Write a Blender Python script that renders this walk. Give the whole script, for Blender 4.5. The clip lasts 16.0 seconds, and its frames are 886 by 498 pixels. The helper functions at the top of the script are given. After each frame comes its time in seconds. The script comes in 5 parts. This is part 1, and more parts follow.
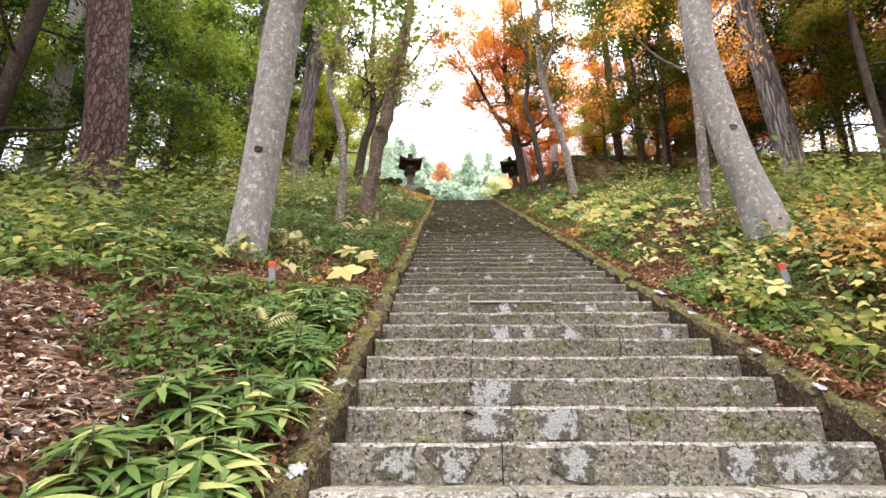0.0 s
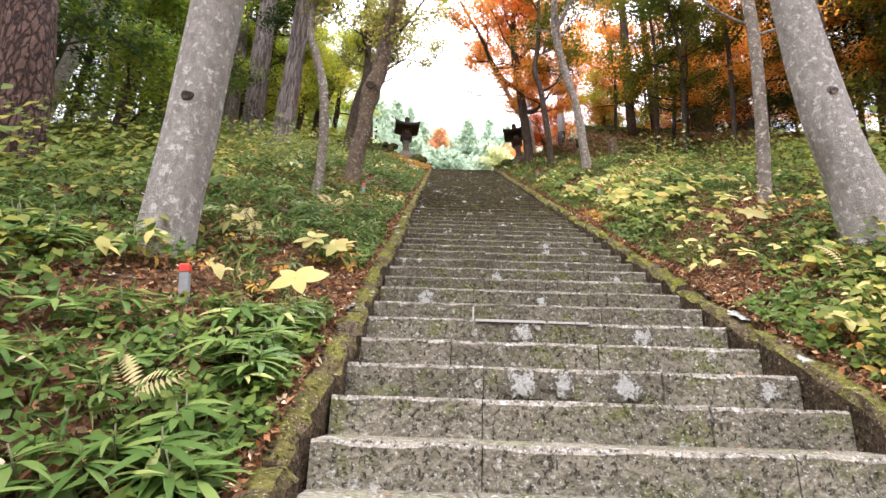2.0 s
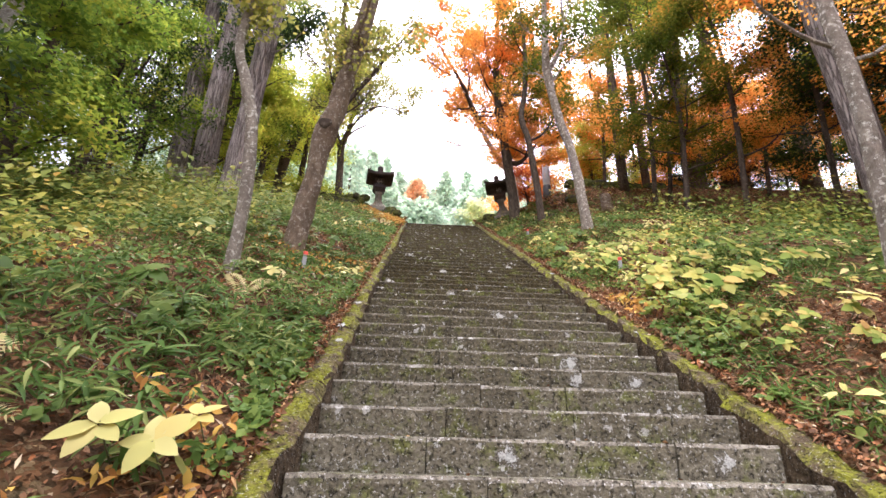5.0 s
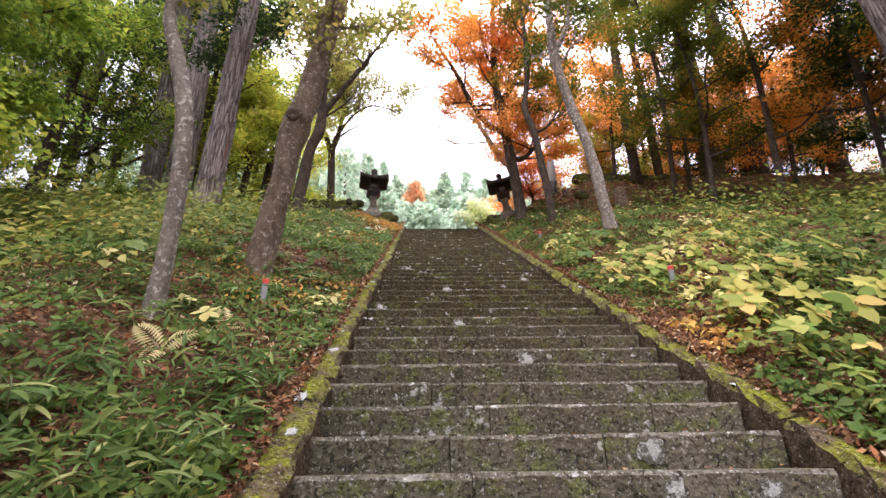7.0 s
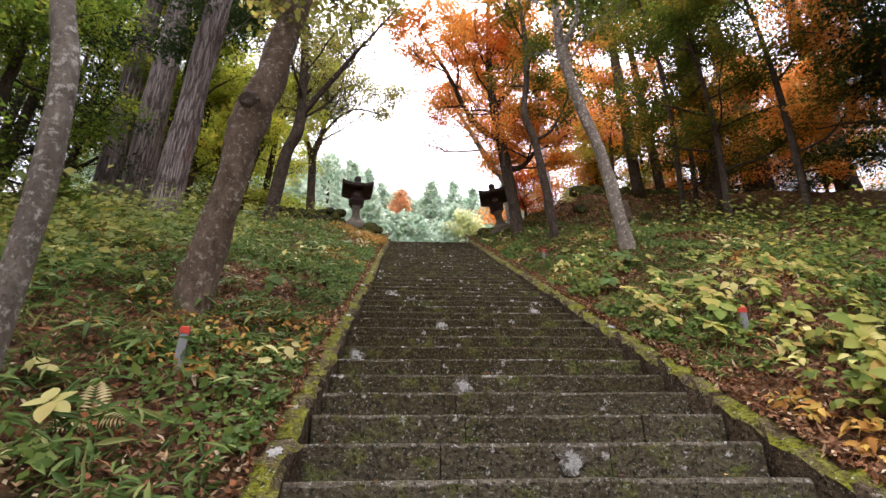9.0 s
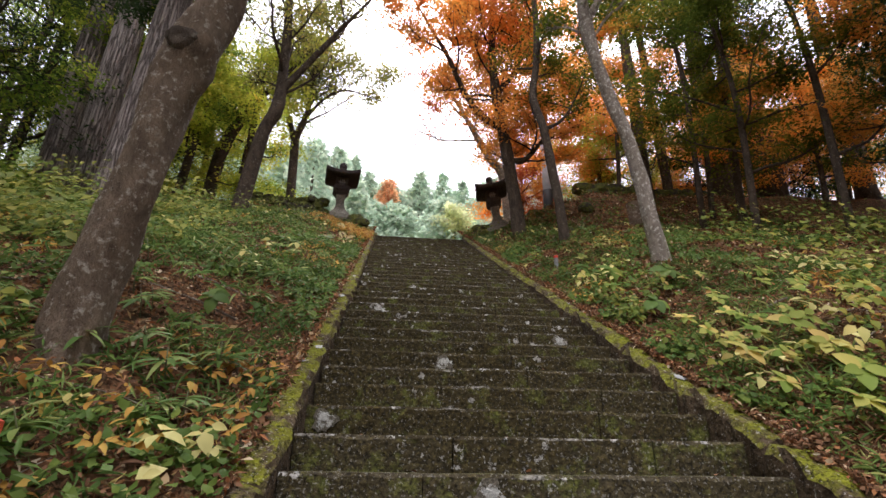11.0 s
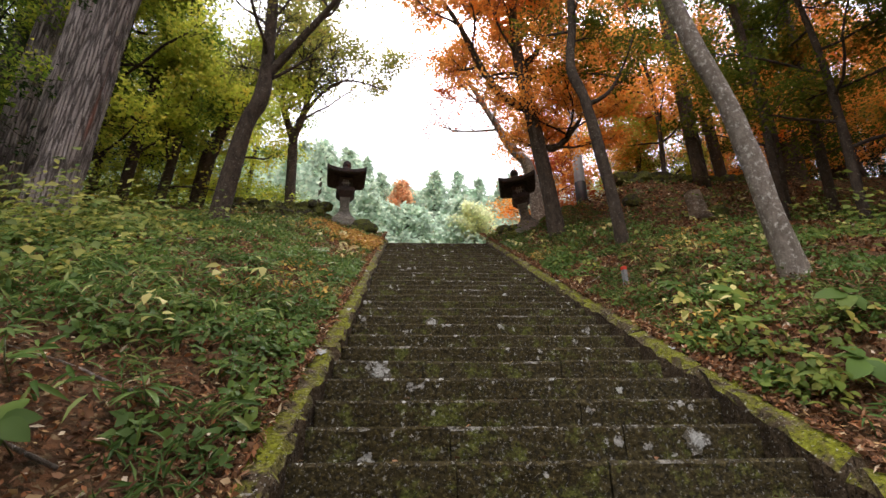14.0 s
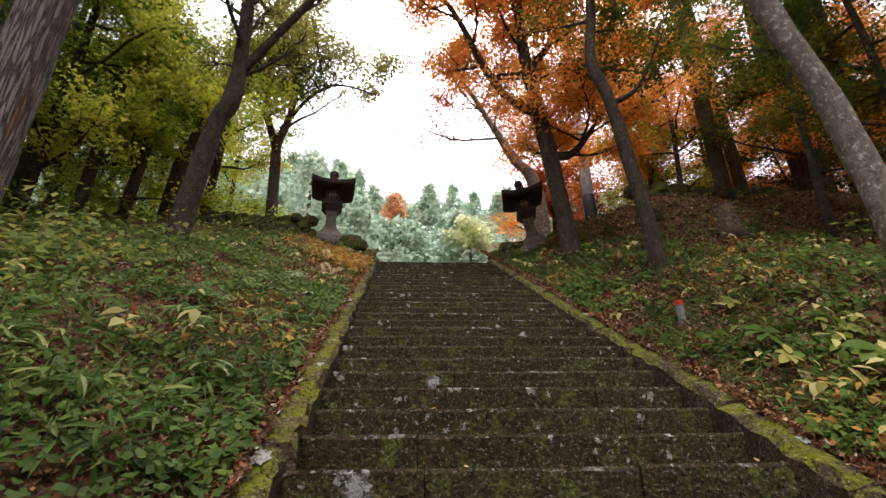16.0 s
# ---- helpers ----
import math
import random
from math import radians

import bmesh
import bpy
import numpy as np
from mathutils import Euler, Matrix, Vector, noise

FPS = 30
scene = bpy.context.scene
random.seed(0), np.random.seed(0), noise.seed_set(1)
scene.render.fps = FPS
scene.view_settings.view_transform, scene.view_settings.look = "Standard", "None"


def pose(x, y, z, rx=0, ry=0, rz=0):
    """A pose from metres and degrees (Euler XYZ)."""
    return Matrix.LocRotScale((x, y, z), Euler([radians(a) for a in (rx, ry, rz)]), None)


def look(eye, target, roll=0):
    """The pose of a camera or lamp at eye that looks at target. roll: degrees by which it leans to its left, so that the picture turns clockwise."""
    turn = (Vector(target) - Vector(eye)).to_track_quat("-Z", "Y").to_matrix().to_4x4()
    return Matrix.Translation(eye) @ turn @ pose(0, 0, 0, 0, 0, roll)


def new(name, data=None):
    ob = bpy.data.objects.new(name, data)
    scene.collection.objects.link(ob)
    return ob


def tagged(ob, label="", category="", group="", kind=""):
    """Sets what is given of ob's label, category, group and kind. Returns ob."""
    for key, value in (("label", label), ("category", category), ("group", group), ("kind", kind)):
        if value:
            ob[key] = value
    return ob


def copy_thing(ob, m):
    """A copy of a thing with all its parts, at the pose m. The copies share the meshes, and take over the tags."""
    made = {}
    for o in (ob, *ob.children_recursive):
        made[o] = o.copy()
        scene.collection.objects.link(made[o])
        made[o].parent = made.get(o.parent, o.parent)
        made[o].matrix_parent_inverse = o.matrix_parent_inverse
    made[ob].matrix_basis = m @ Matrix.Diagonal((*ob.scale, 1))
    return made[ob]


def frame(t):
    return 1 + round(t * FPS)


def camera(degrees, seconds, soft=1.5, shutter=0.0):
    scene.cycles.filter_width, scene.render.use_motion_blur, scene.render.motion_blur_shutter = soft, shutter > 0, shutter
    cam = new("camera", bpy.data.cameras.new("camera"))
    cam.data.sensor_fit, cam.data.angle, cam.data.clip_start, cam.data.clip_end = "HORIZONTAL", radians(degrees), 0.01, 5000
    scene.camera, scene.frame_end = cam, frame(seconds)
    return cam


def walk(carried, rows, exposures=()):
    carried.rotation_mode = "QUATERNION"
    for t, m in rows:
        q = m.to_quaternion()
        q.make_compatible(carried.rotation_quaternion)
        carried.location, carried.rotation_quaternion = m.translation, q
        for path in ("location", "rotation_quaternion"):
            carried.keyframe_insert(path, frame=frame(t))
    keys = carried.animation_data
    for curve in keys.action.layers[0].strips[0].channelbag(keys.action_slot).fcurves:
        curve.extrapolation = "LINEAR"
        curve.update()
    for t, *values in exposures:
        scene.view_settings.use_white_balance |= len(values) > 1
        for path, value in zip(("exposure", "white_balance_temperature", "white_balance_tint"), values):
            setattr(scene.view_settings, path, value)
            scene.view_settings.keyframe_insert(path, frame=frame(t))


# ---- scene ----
cam = camera(80.2, 16.0)
METRES, EYE, TILT, LEAN, TURN = 12.0, 1.43, 20.0, 0.0, 1.0
ROWS = [
    (0.0, 0.0, 0.0, 0.0, -0.0, 0.0, 0.0),
    (0.5, -0.0045, 0.0291, 0.0058, -0.78, 2.16, -3.95),
    (1.0, 0.0007, 0.0562, 0.009, -1.63, 1.76, -2.14),
    (1.5, -0.0071, 0.0863, 0.0117, -1.42, -3.18, -2.59),
    (2.0, -0.0017, 0.1186, 0.0164, -0.48, -3.51, -1.97),
    (2.5, -0.0059, 0.1534, 0.0222, -2.68, -0.23, -1.46),
    (3.0, 0.0019, 0.1847, 0.028, -4.04, 0.13, -0.35),
    (3.5, 0.0006, 0.2164, 0.0322, -3.46, -1.06, -3.67),
    (4.0, 0.009, 0.2475, 0.0378, -3.2, -1.53, 0.59),
    (4.5, 0.0027, 0.28, 0.0435, -3.05, 1.85, -2.96),
    (7.0, 0.0084, 0.435, 0.0654, -2.78, 2.18, -0.13),
    (7.5, 0.0029, 0.4635, 0.0707, -4.11, 3.4, -2.64),
    (8.0, 0.0087, 0.4927, 0.0767, -2.76, 3.68, 0.01),
    (8.5, 0.0011, 0.5217, 0.0801, -3.45, 3.31, -3.62),
    (9.0, 0.0046, 0.5532, 0.0839, -4.52, 3.28, -1.02),
    (11.5, -0.0015, 0.7057, 0.1072, -6.4, 2.4, -3.26),
    (12.0, 0.0053, 0.7365, 0.1107, -3.93, 4.19, -1.51),
    (12.5, 0.0005, 0.7681, 0.1141, -4.84, 3.97, -2.98),
    (13.0, 0.0048, 0.7974, 0.119, -5.21, 3.9, -1.12),
    (13.5, 0.0037, 0.8251, 0.1218, -5.25, 3.93, -3.15),
    (14.0, 0.0078, 0.8588, 0.1264, -4.31, 2.36, -0.88),
    (14.5, 0.0067, 0.8892, 0.1292, -2.3, 0.94, -1.29),
    (15.0, 0.0101, 0.9181, 0.136, -3.4, 3.84, -0.19),
    (15.5, 0.0079, 0.9443, 0.1396, -2.72, 4.94, -2.4),
    (16.0, 0.0081, 0.9772, 0.1428, -5.07, 3.86, -0.92),
]
walk(cam, [(t, pose(0, 0, EYE, TILT, LEAN, TURN) @ pose(METRES * x, METRES * y, METRES * z, 90 + pitch, roll, yaw)) for t, x, y, z, yaw, pitch, roll in ROWS],
     exposures=[(0, 1.93, 6100, 19), (1, 1.88, 6100, 19), (2.5, 2.14, 6100, 20), (4, 2.18, 6050, 21), (7, 1.86, 6050, 25), (9, 1.40, 6100, 22), (12.5, 1.19, 6150, 18), (14, 1.22, 6250, 18), (15, 1.38, 6250, 18), (16, 1.02, 6250, 20)])

# ---- world and light ----
world = bpy.data.worlds.new("world")
scene.world = world
world.use_nodes = True
wn, wl = world.node_tree.nodes, world.node_tree.links
wn.clear()
sky = wn.new("ShaderNodeTexSky")
sky.sky_type, sky.sun_disc = "NISHITA", False
sky.sun_elevation, sky.sun_rotation = radians(60), radians(10)
sky.dust_density, sky.air_density = 6.0, 1.0
milk = wn.new("ShaderNodeHueSaturation")          # overcast: the blue is nearly gone
milk.inputs["Saturation"].default_value = 0.12
wback, wout = wn.new("ShaderNodeBackground"), wn.new("ShaderNodeOutputWorld")
wback.inputs["Strength"].default_value = 0.12
wl.new(sky.outputs[0], milk.inputs["Color"])
wl.new(milk.outputs[0], wback.inputs["Color"])
wl.new(wback.outputs[0], wout.inputs["Surface"])
sun_data = bpy.data.lights.new("sun", "SUN")
sun_data.energy, sun_data.angle, sun_data.color = 1.65, radians(50), (1.0, 0.97, 0.92)
sun = new("sun", sun_data)
sun.matrix_world = look((0, 0, 0), (0.10, 0.42, -0.88))

# ---- materials ----
def material(name):
    m = bpy.data.materials.new(name)
    m.use_nodes = True
    return m, m.node_tree.nodes, m.node_tree.links, m.node_tree.nodes["Principled BSDF"]


def ramp(nodes, stops, constant=False):
    r = nodes.new("ShaderNodeValToRGB")
    if constant:
        r.color_ramp.interpolation = "CONSTANT"
    e = r.color_ramp.elements
    while len(e) < len(stops):
        e.new(0.5)
    for k, (p, c) in enumerate(stops):
        e[k].position = p
        e[k].color = (*c, 1) if len(c) == 3 else c
    return r


def noise_node(nodes, links, vec, scale, detail=6, rough=0.6):
    n = nodes.new("ShaderNodeTexNoise")
    n.inputs["Scale"].default_value, n.inputs["Detail"].default_value, n.inputs["Roughness"].default_value = scale, detail, rough
    links.new(vec, n.inputs["Vector"])
    return n


def mix(nodes, links, fac, a, b):
    """Mixes two colours (sockets or tuples) by a socket or number."""
    x = nodes.new("ShaderNodeMix")
    x.data_type = "RGBA"
    for socket, v in ((x.inputs[0], fac), (x.inputs[6], a), (x.inputs[7], b)):
        if isinstance(v, (int, float)):
            socket.default_value = v
        elif isinstance(v, tuple):
            socket.default_value = (*v, 1)
        else:
            links.new(v, socket)
    return x.outputs[2]


def bump(nodes, links, height, bsdf, strength, distance):
    b = nodes.new("ShaderNodeBump")
    b.inputs["Strength"].default_value, b.inputs["Distance"].default_value = strength, distance
    links.new(height, b.inputs["Height"])
    links.new(b.outputs[0], bsdf.inputs["Normal"])


def mask(nodes, links, socket, lo, hi):
    r = nodes.new("ShaderNodeMapRange")
    r.inputs["From Min"].default_value, r.inputs["From Max"].default_value = lo, hi
    links.new(socket, r.inputs["Value"])
    return r.outputs[0]


def times(nodes, links, a, b):
    m = nodes.new("ShaderNodeMath")
    m.operation = "MULTIPLY"
    for s, v in zip(m.inputs, (a, b)):
        if isinstance(v, (int, float)):
            s.default_value = v
        else:
            links.new(v, s)
    return m.outputs[0]


def place(nodes, links, scale=(1, 1, 1)):
    g, m = nodes.new("ShaderNodeNewGeometry"), nodes.new("ShaderNodeMapping")
    m.inputs["Scale"].default_value = scale
    links.new(g.outputs["Position"], m.inputs["Vector"])
    return m.outputs[0], g


def stone_material(name, dark, light, moss_amount, lichen_amount, moss=(0.075, 0.085, 0.018), top_moss=False, climb=0.0, moss_from=None, edge_white=0.0):
    """Weathered stone: gritty grain, pits, pale specks, lichen, moss. climb: brown overgrowth with canopy shade painted
    in, thickening up the flight.
    """
    m, n, l, b = material(name)
    p, g = place(n, l)
    info = n.new("ShaderNodeObjectInfo")
    big, grain, fine = noise_node(n, l, p, 2.0, 4), noise_node(n, l, p, 15, 8, 0.72), noise_node(n, l, p, 48, 6, 0.78)
    c = mix(n, l, mask(n, l, grain.outputs[0], 0.34, 0.66), dark, light)
    c = mix(n, l, times(n, l, mask(n, l, fine.outputs[0], 0.48, 0.62), 0.55), c, tuple(min(0.8, v * 1.35) for v in light))
    c = mix(n, l, times(n, l, mask(n, l, big.outputs[0], 0.40, 0.68), 0.55), c, tuple(0.45 * v for v in dark))
    c = mix(n, l, times(n, l, info.outputs["Random"], 0.30), c, tuple(v * 0.55 for v in dark))
    up = n.new("ShaderNodeSeparateXYZ")
    l.new(g.outputs["True Normal"], up.inputs[0])
    mossy = times(n, l, mask(n, l, noise_node(n, l, p, 5, 7, 0.75).outputs[0], 0.62 - 0.3 * moss_amount, 0.72 - 0.27 * moss_amount), min(1.0, 0.48 + 0.6 * moss_amount))
    if top_moss:
        mossy = times(n, l, mossy, mask(n, l, up.outputs["Z"], 0.25, 0.7))
    if moss_from:
        along, spread_ = n.new("ShaderNodeSeparateXYZ"), n.new("ShaderNodeMapRange")
        l.new(p, along.inputs[0])
        for q, v in (("From Min", moss_from[0]), ("From Max", moss_from[1]), ("To Min", 0.18), ("To Max", 1.0)):
            spread_.inputs[q].default_value = v
        l.new(along.outputs["Y"], spread_.inputs["Value"])
        mossy = times(n, l, mossy, spread_.outputs[0])
    moss_c = mix(n, l, mask(n, l, fine.outputs[0], 0.35, 0.65), tuple(v * 0.6 for v in moss), tuple(v * 2.4 for v in moss))
    grit, lump = noise_node(n, l, p, 105, 3, 0.65), noise_node(n, l, p, 26, 4, 0.55)
    c = mix(n, l, times(n, l, mask(n, l, lump.outputs[0], 0.55, 0.66), 0.35), c, tuple(min(0.8, v * 1.1) for v in light))
    c = mix(n, l, times(n, l, mask(n, l, lump.outputs[0], 0.42, 0.34), 0.35), c, tuple(0.6 * v for v in dark))
    c = mix(n, l, times(n, l, mask(n, l, grit.outputs[0], 0.45, 0.39), 0.4), c, tuple(0.3 * v for v in dark))
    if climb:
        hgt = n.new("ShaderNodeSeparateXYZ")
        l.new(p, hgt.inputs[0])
        # Brown mossy film and the canopy's shade share one painted colour, darker with Y.
        growth_shade = times(n, l, mask(n, l, hgt.outputs["Y"], 2.5, 10.5), climb)
        c = mix(n, l, growth_shade, c, mix(n, l, mask(n, l, lump.outputs[0], 0.34, 0.68), (0.0125, 0.0088, 0.0015), (0.036, 0.0255, 0.0043)))
        c = mix(n, l, times(n, l, growth_shade, times(n, l, mask(n, l, fine.outputs[0], 0.52, 0.60), 0.55)), c, (0.135, 0.105, 0.034))
    c = mix(n, l, mossy, c, moss_c)
    pits = mask(n, l, noise_node(n, l, place(n, l, (1, 1, 0.8))[0], 42, 5, 0.75).outputs[0], 0.565, 0.62)
    c = mix(n, l, times(n, l, pits, 0.8), c, tuple(v * 0.2 for v in dark))
    wob = noise_node(n, l, p, 40, 4, 0.7)
    sc = n.new("ShaderNodeVectorMath")
    sc.operation = "SCALE"
    sc.inputs["Scale"].default_value = 0.09
    l.new(wob.outputs["Color"], sc.inputs[0])
    ad = n.new("ShaderNodeVectorMath")
    l.new(p, ad.inputs[0])
    l.new(sc.outputs[0], ad.inputs[1])
    spots = n.new("ShaderNodeTexVoronoi")
    spots.inputs["Scale"].default_value = 13
    l.new(ad.outputs[0], spots.inputs["Vector"])
    size = mask(n, l, noise_node(n, l, p, 3.0, 4, 0.7).outputs[0], 0.64 - 0.2 * lichen_amount, 0.85)
    cut = n.new("ShaderNodeMath")
    cut.operation = "SUBTRACT"
    l.new(times(n, l, size, 0.8), cut.inputs[0])
    l.new(spots.outputs["Distance"], cut.inputs[1])
    lich = times(n, l, mask(n, l, cut.outputs[0], 0.0, 0.05), mask(n, l, fine.outputs[0], 0.36, 0.5))
    speck = mask(n, l, noise_node(n, l, p, 62, 3, 0.6).outputs[0], 0.655 - 0.05 * lichen_amount, 0.675 - 0.05 * lichen_amount)
    c = mix(n, l, times(n, l, lich, 0.75 * min(1.0, lichen_amount)), c, (0.48, 0.47, 0.43))
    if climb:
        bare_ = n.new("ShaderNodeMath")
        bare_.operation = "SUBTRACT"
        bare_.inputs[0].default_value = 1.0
        l.new(times(n, l, growth_shade, 0.65), bare_.inputs[1])
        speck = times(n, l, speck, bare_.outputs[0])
    c = mix(n, l, times(n, l, speck, 0.75 * min(1.0, lichen_amount)), c, (0.50, 0.49, 0.45))
    l.new(c, b.inputs["Base Color"])
    if edge_white:
        # Broken whitish tone, mixed in by noise.
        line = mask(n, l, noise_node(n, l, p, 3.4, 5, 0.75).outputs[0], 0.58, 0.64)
        c = mix(n, l, times(n, l, line, times(n, l, mask(n, l, fine.outputs[0], 0.38, 0.5), edge_white)), c, (0.58, 0.56, 0.51))
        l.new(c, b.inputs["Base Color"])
    b.inputs["Roughness"].default_value, b.inputs["Specular IOR Level"].default_value = 0.95, 0.12
    h = n.new("ShaderNodeMath")
    l.new(times(n, l, lump.outputs[0], 1.3), h.inputs[0])
    l.new(times(n, l, pits, -0.5), h.inputs[1])
    bump(n, l, h.outputs[0], b, 1.0, 0.018)
    return m


def bark_material(name, dark, light, stretch, scale, relief, blotch=None, blotch_amount=0.0, cracks=False, streak=None):
    m, n, l, b = material(name)
    tc, mp = n.new("ShaderNodeTexCoord"), n.new("ShaderNodeMapping")
    mp.inputs["Scale"].default_value = (scale, scale, scale * stretch)
    l.new(tc.outputs["Object"], mp.inputs["Vector"])
    p = mp.outputs[0]
    big, fine = noise_node(n, l, p, 1.0, 8, 0.65), noise_node(n, l, p, 5.0, 6, 0.7)
    c = mix(n, l, mask(n, l, big.outputs[0], 0.3, 0.7), dark, light)
    c = mix(n, l, times(n, l, mask(n, l, fine.outputs[0], 0.35, 0.75), 0.5), c, tuple(0.5 * v for v in dark))
    height = fine.outputs[0]
    if cracks:
        v = n.new("ShaderNodeTexVoronoi")
        v.feature = "DISTANCE_TO_EDGE"
        v.inputs["Scale"].default_value = 2.6
        l.new(mix(n, l, 0.42, p, noise_node(n, l, p, 1.6, 6, 0.75).outputs["Color"]), v.inputs["Vector"])
        edge = mask(n, l, v.outputs["Distance"], 0.0, 0.14)
        c = mix(n, l, edge, tuple(0.6 * q for q in dark), c)
        add = n.new("ShaderNodeMath")
        l.new(edge, add.inputs[0])
        l.new(times(n, l, fine.outputs[0], 0.5), add.inputs[1])
        height = add.outputs[0]
    if streak:
        sm = n.new("ShaderNodeMapping")
        sm.inputs["Scale"].default_value = (3.2, 3.2, 0.12)
        l.new(tc.outputs["Object"], sm.inputs["Vector"])
        c = mix(n, l, times(n, l, mask(n, l, noise_node(n, l, sm.outputs[0], 1.0, 3).outputs[0], 0.66, 0.72), 0.8), c, streak)
    if blotch:
        q = noise_node(n, l, tc.outputs["Object"], 19, 6, 0.72)
        c = mix(n, l, mask(n, l, q.outputs[0], 0.62 - 0.2 * blotch_amount, 0.70 - 0.2 * blotch_amount), c, blotch)
    l.new(c, b.inputs["Base Color"])
    b.inputs["Roughness"].default_value, b.inputs["Specular IOR Level"].default_value = 0.9, 0.2
    bump(n, l, height, b, 1.0, relief)
    return m


def leaf_material(name, stops, shine=0.6, through_light=0.5, spray=0.8, by_spray=0.0):
    """Leaves: colour by island and by spray of neighbouring leaves, some light through the blade."""
    m, n, l, b = material(name)
    g = n.new("ShaderNodeNewGeometry")
    r = ramp(n, stops)
    info, both, part_ = n.new("ShaderNodeObjectInfo"), n.new("ShaderNodeMath"), n.new("ShaderNodeMath")
    part_.operation = "FRACT"
    l.new(g.outputs["Random Per Island"], both.inputs[0])
    l.new(info.outputs["Random"], both.inputs[1])
    l.new(both.outputs[0], part_.inputs[0])
    sprays = noise_node(n, l, g.outputs["Position"], spray, 2)
    blend = n.new("ShaderNodeMix")
    blend.inputs[0].default_value = by_spray
    l.new(part_.outputs[0], blend.inputs[2])
    l.new(mask(n, l, sprays.outputs[0], 0.28, 0.70), blend.inputs[3])
    l.new(blend.outputs[0], r.inputs[0])
    patch = noise_node(n, l, g.outputs["Position"], 0.9, 3)
    hs = n.new("ShaderNodeHueSaturation")
    l.new(r.outputs[0], hs.inputs["Color"])
    val = n.new("ShaderNodeMapRange")
    val.inputs["From Min"].default_value, val.inputs["From Max"].default_value = 0.25, 0.75
    val.inputs["To Min"].default_value, val.inputs["To Max"].default_value = 0.65, 1.3
    l.new(patch.outputs[0], val.inputs["Value"])
    l.new(val.outputs[0], hs.inputs["Value"])
    l.new(hs.outputs[0], b.inputs["Base Color"])
    b.inputs["Roughness"].default_value = shine
    b.inputs["Specular IOR Level"].default_value = 0.10
    t = n.new("ShaderNodeBsdfTranslucent")
    l.new(hs.outputs[0], t.inputs["Color"])
    x = n.new("ShaderNodeMixShader")
    x.inputs[0].default_value = through_light
    l.new(b.outputs[0], x.inputs[1])
    l.new(t.outputs[0], x.inputs[2])
    l.new(x.outputs[0], n["Material Output"].inputs["Surface"])
    return m


def plain_material(name, colour, rough=0.6, metal=0.0, grain=30.0, vary=0.35):
    m, n, l, b = material(name)
    p, g = place(n, l)
    q = noise_node(n, l, p, grain, 5)
    l.new(mix(n, l, mask(n, l, q.outputs[0], 0.3, 0.7), tuple(v * (1 - vary) for v in colour), colour), b.inputs["Base Color"])
    b.inputs["Roughness"].default_value, b.inputs["Metallic"].default_value = rough, metal
    return m


def soil_material():
    m, n, l, b = material("leaf_litter_soil")
    p, g = place(n, l)
    big, mid, fine = noise_node(n, l, p, 0.7, 4), noise_node(n, l, p, 9, 5, 0.7), noise_node(n, l, p, 60, 5, 0.7)
    v = n.new("ShaderNodeTexVoronoi")
    v.inputs["Scale"].default_value = 42
    l.new(mix(n, l, 0.06, p, mid.outputs["Color"]), v.inputs["Vector"])
    leaf = ramp(n, [(0, (0.06, 0.034, 0.018)), (0.35, (0.16, 0.083, 0.041)), (0.6, (0.25, 0.12, 0.055)), (0.8, (0.09, 0.055, 0.028)), (1, (0.34, 0.23, 0.12))])
    sep = n.new("ShaderNodeSeparateColor")
    l.new(v.outputs["Color"], sep.inputs[0])
    l.new(sep.outputs[0], leaf.inputs[0])
    c = mix(n, l, mask(n, l, mid.outputs[0], 0.33, 0.52), (0.03, 0.019, 0.009), leaf.outputs[0])
    c = mix(n, l, times(n, l, mask(n, l, big.outputs[0], 0.5, 0.7), 0.35), c, (0.05, 0.06, 0.018))
    l.new(c, b.inputs["Base Color"])
    b.inputs["Roughness"].default_value, b.inputs["Specular IOR Level"].default_value = 0.95, 0.1
    bump(n, l, fine.outputs[0], b, 1.0, 0.04)
    return m


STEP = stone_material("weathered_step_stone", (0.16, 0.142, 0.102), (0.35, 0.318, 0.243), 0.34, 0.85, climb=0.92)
CURB = stone_material("mossy_curb_stone", (0.045, 0.031, 0.018), (0.135, 0.098, 0.058), 0.66, 0.5, (0.090, 0.095, 0.005), True, moss_from=(1.5, 6.5))
WALLSTONE = stone_material("dark_wall_stone", (0.035, 0.03, 0.026), (0.10, 0.085, 0.07), 0.7, 0.1)
STEP_EDGE = stone_material("pale_step_edge_stone", (0.19, 0.165, 0.13), (0.48, 0.44, 0.365), 0.15, 1.0, climb=0.94, edge_white=0.32)
LANTERN = stone_material("lantern_stone", (0.15, 0.14, 0.12), (0.34, 0.32, 0.27), 0.15, 0.1)
LANTERN_DARK = stone_material("dark_lantern_stone", (0.052, 0.041, 0.040), (0.135, 0.110, 0.105), 0.1, 0.05)
LATTICE = plain_material("pale_lattice_stone", (0.42, 0.40, 0.37), 0.9, 0, 40, 0.5)
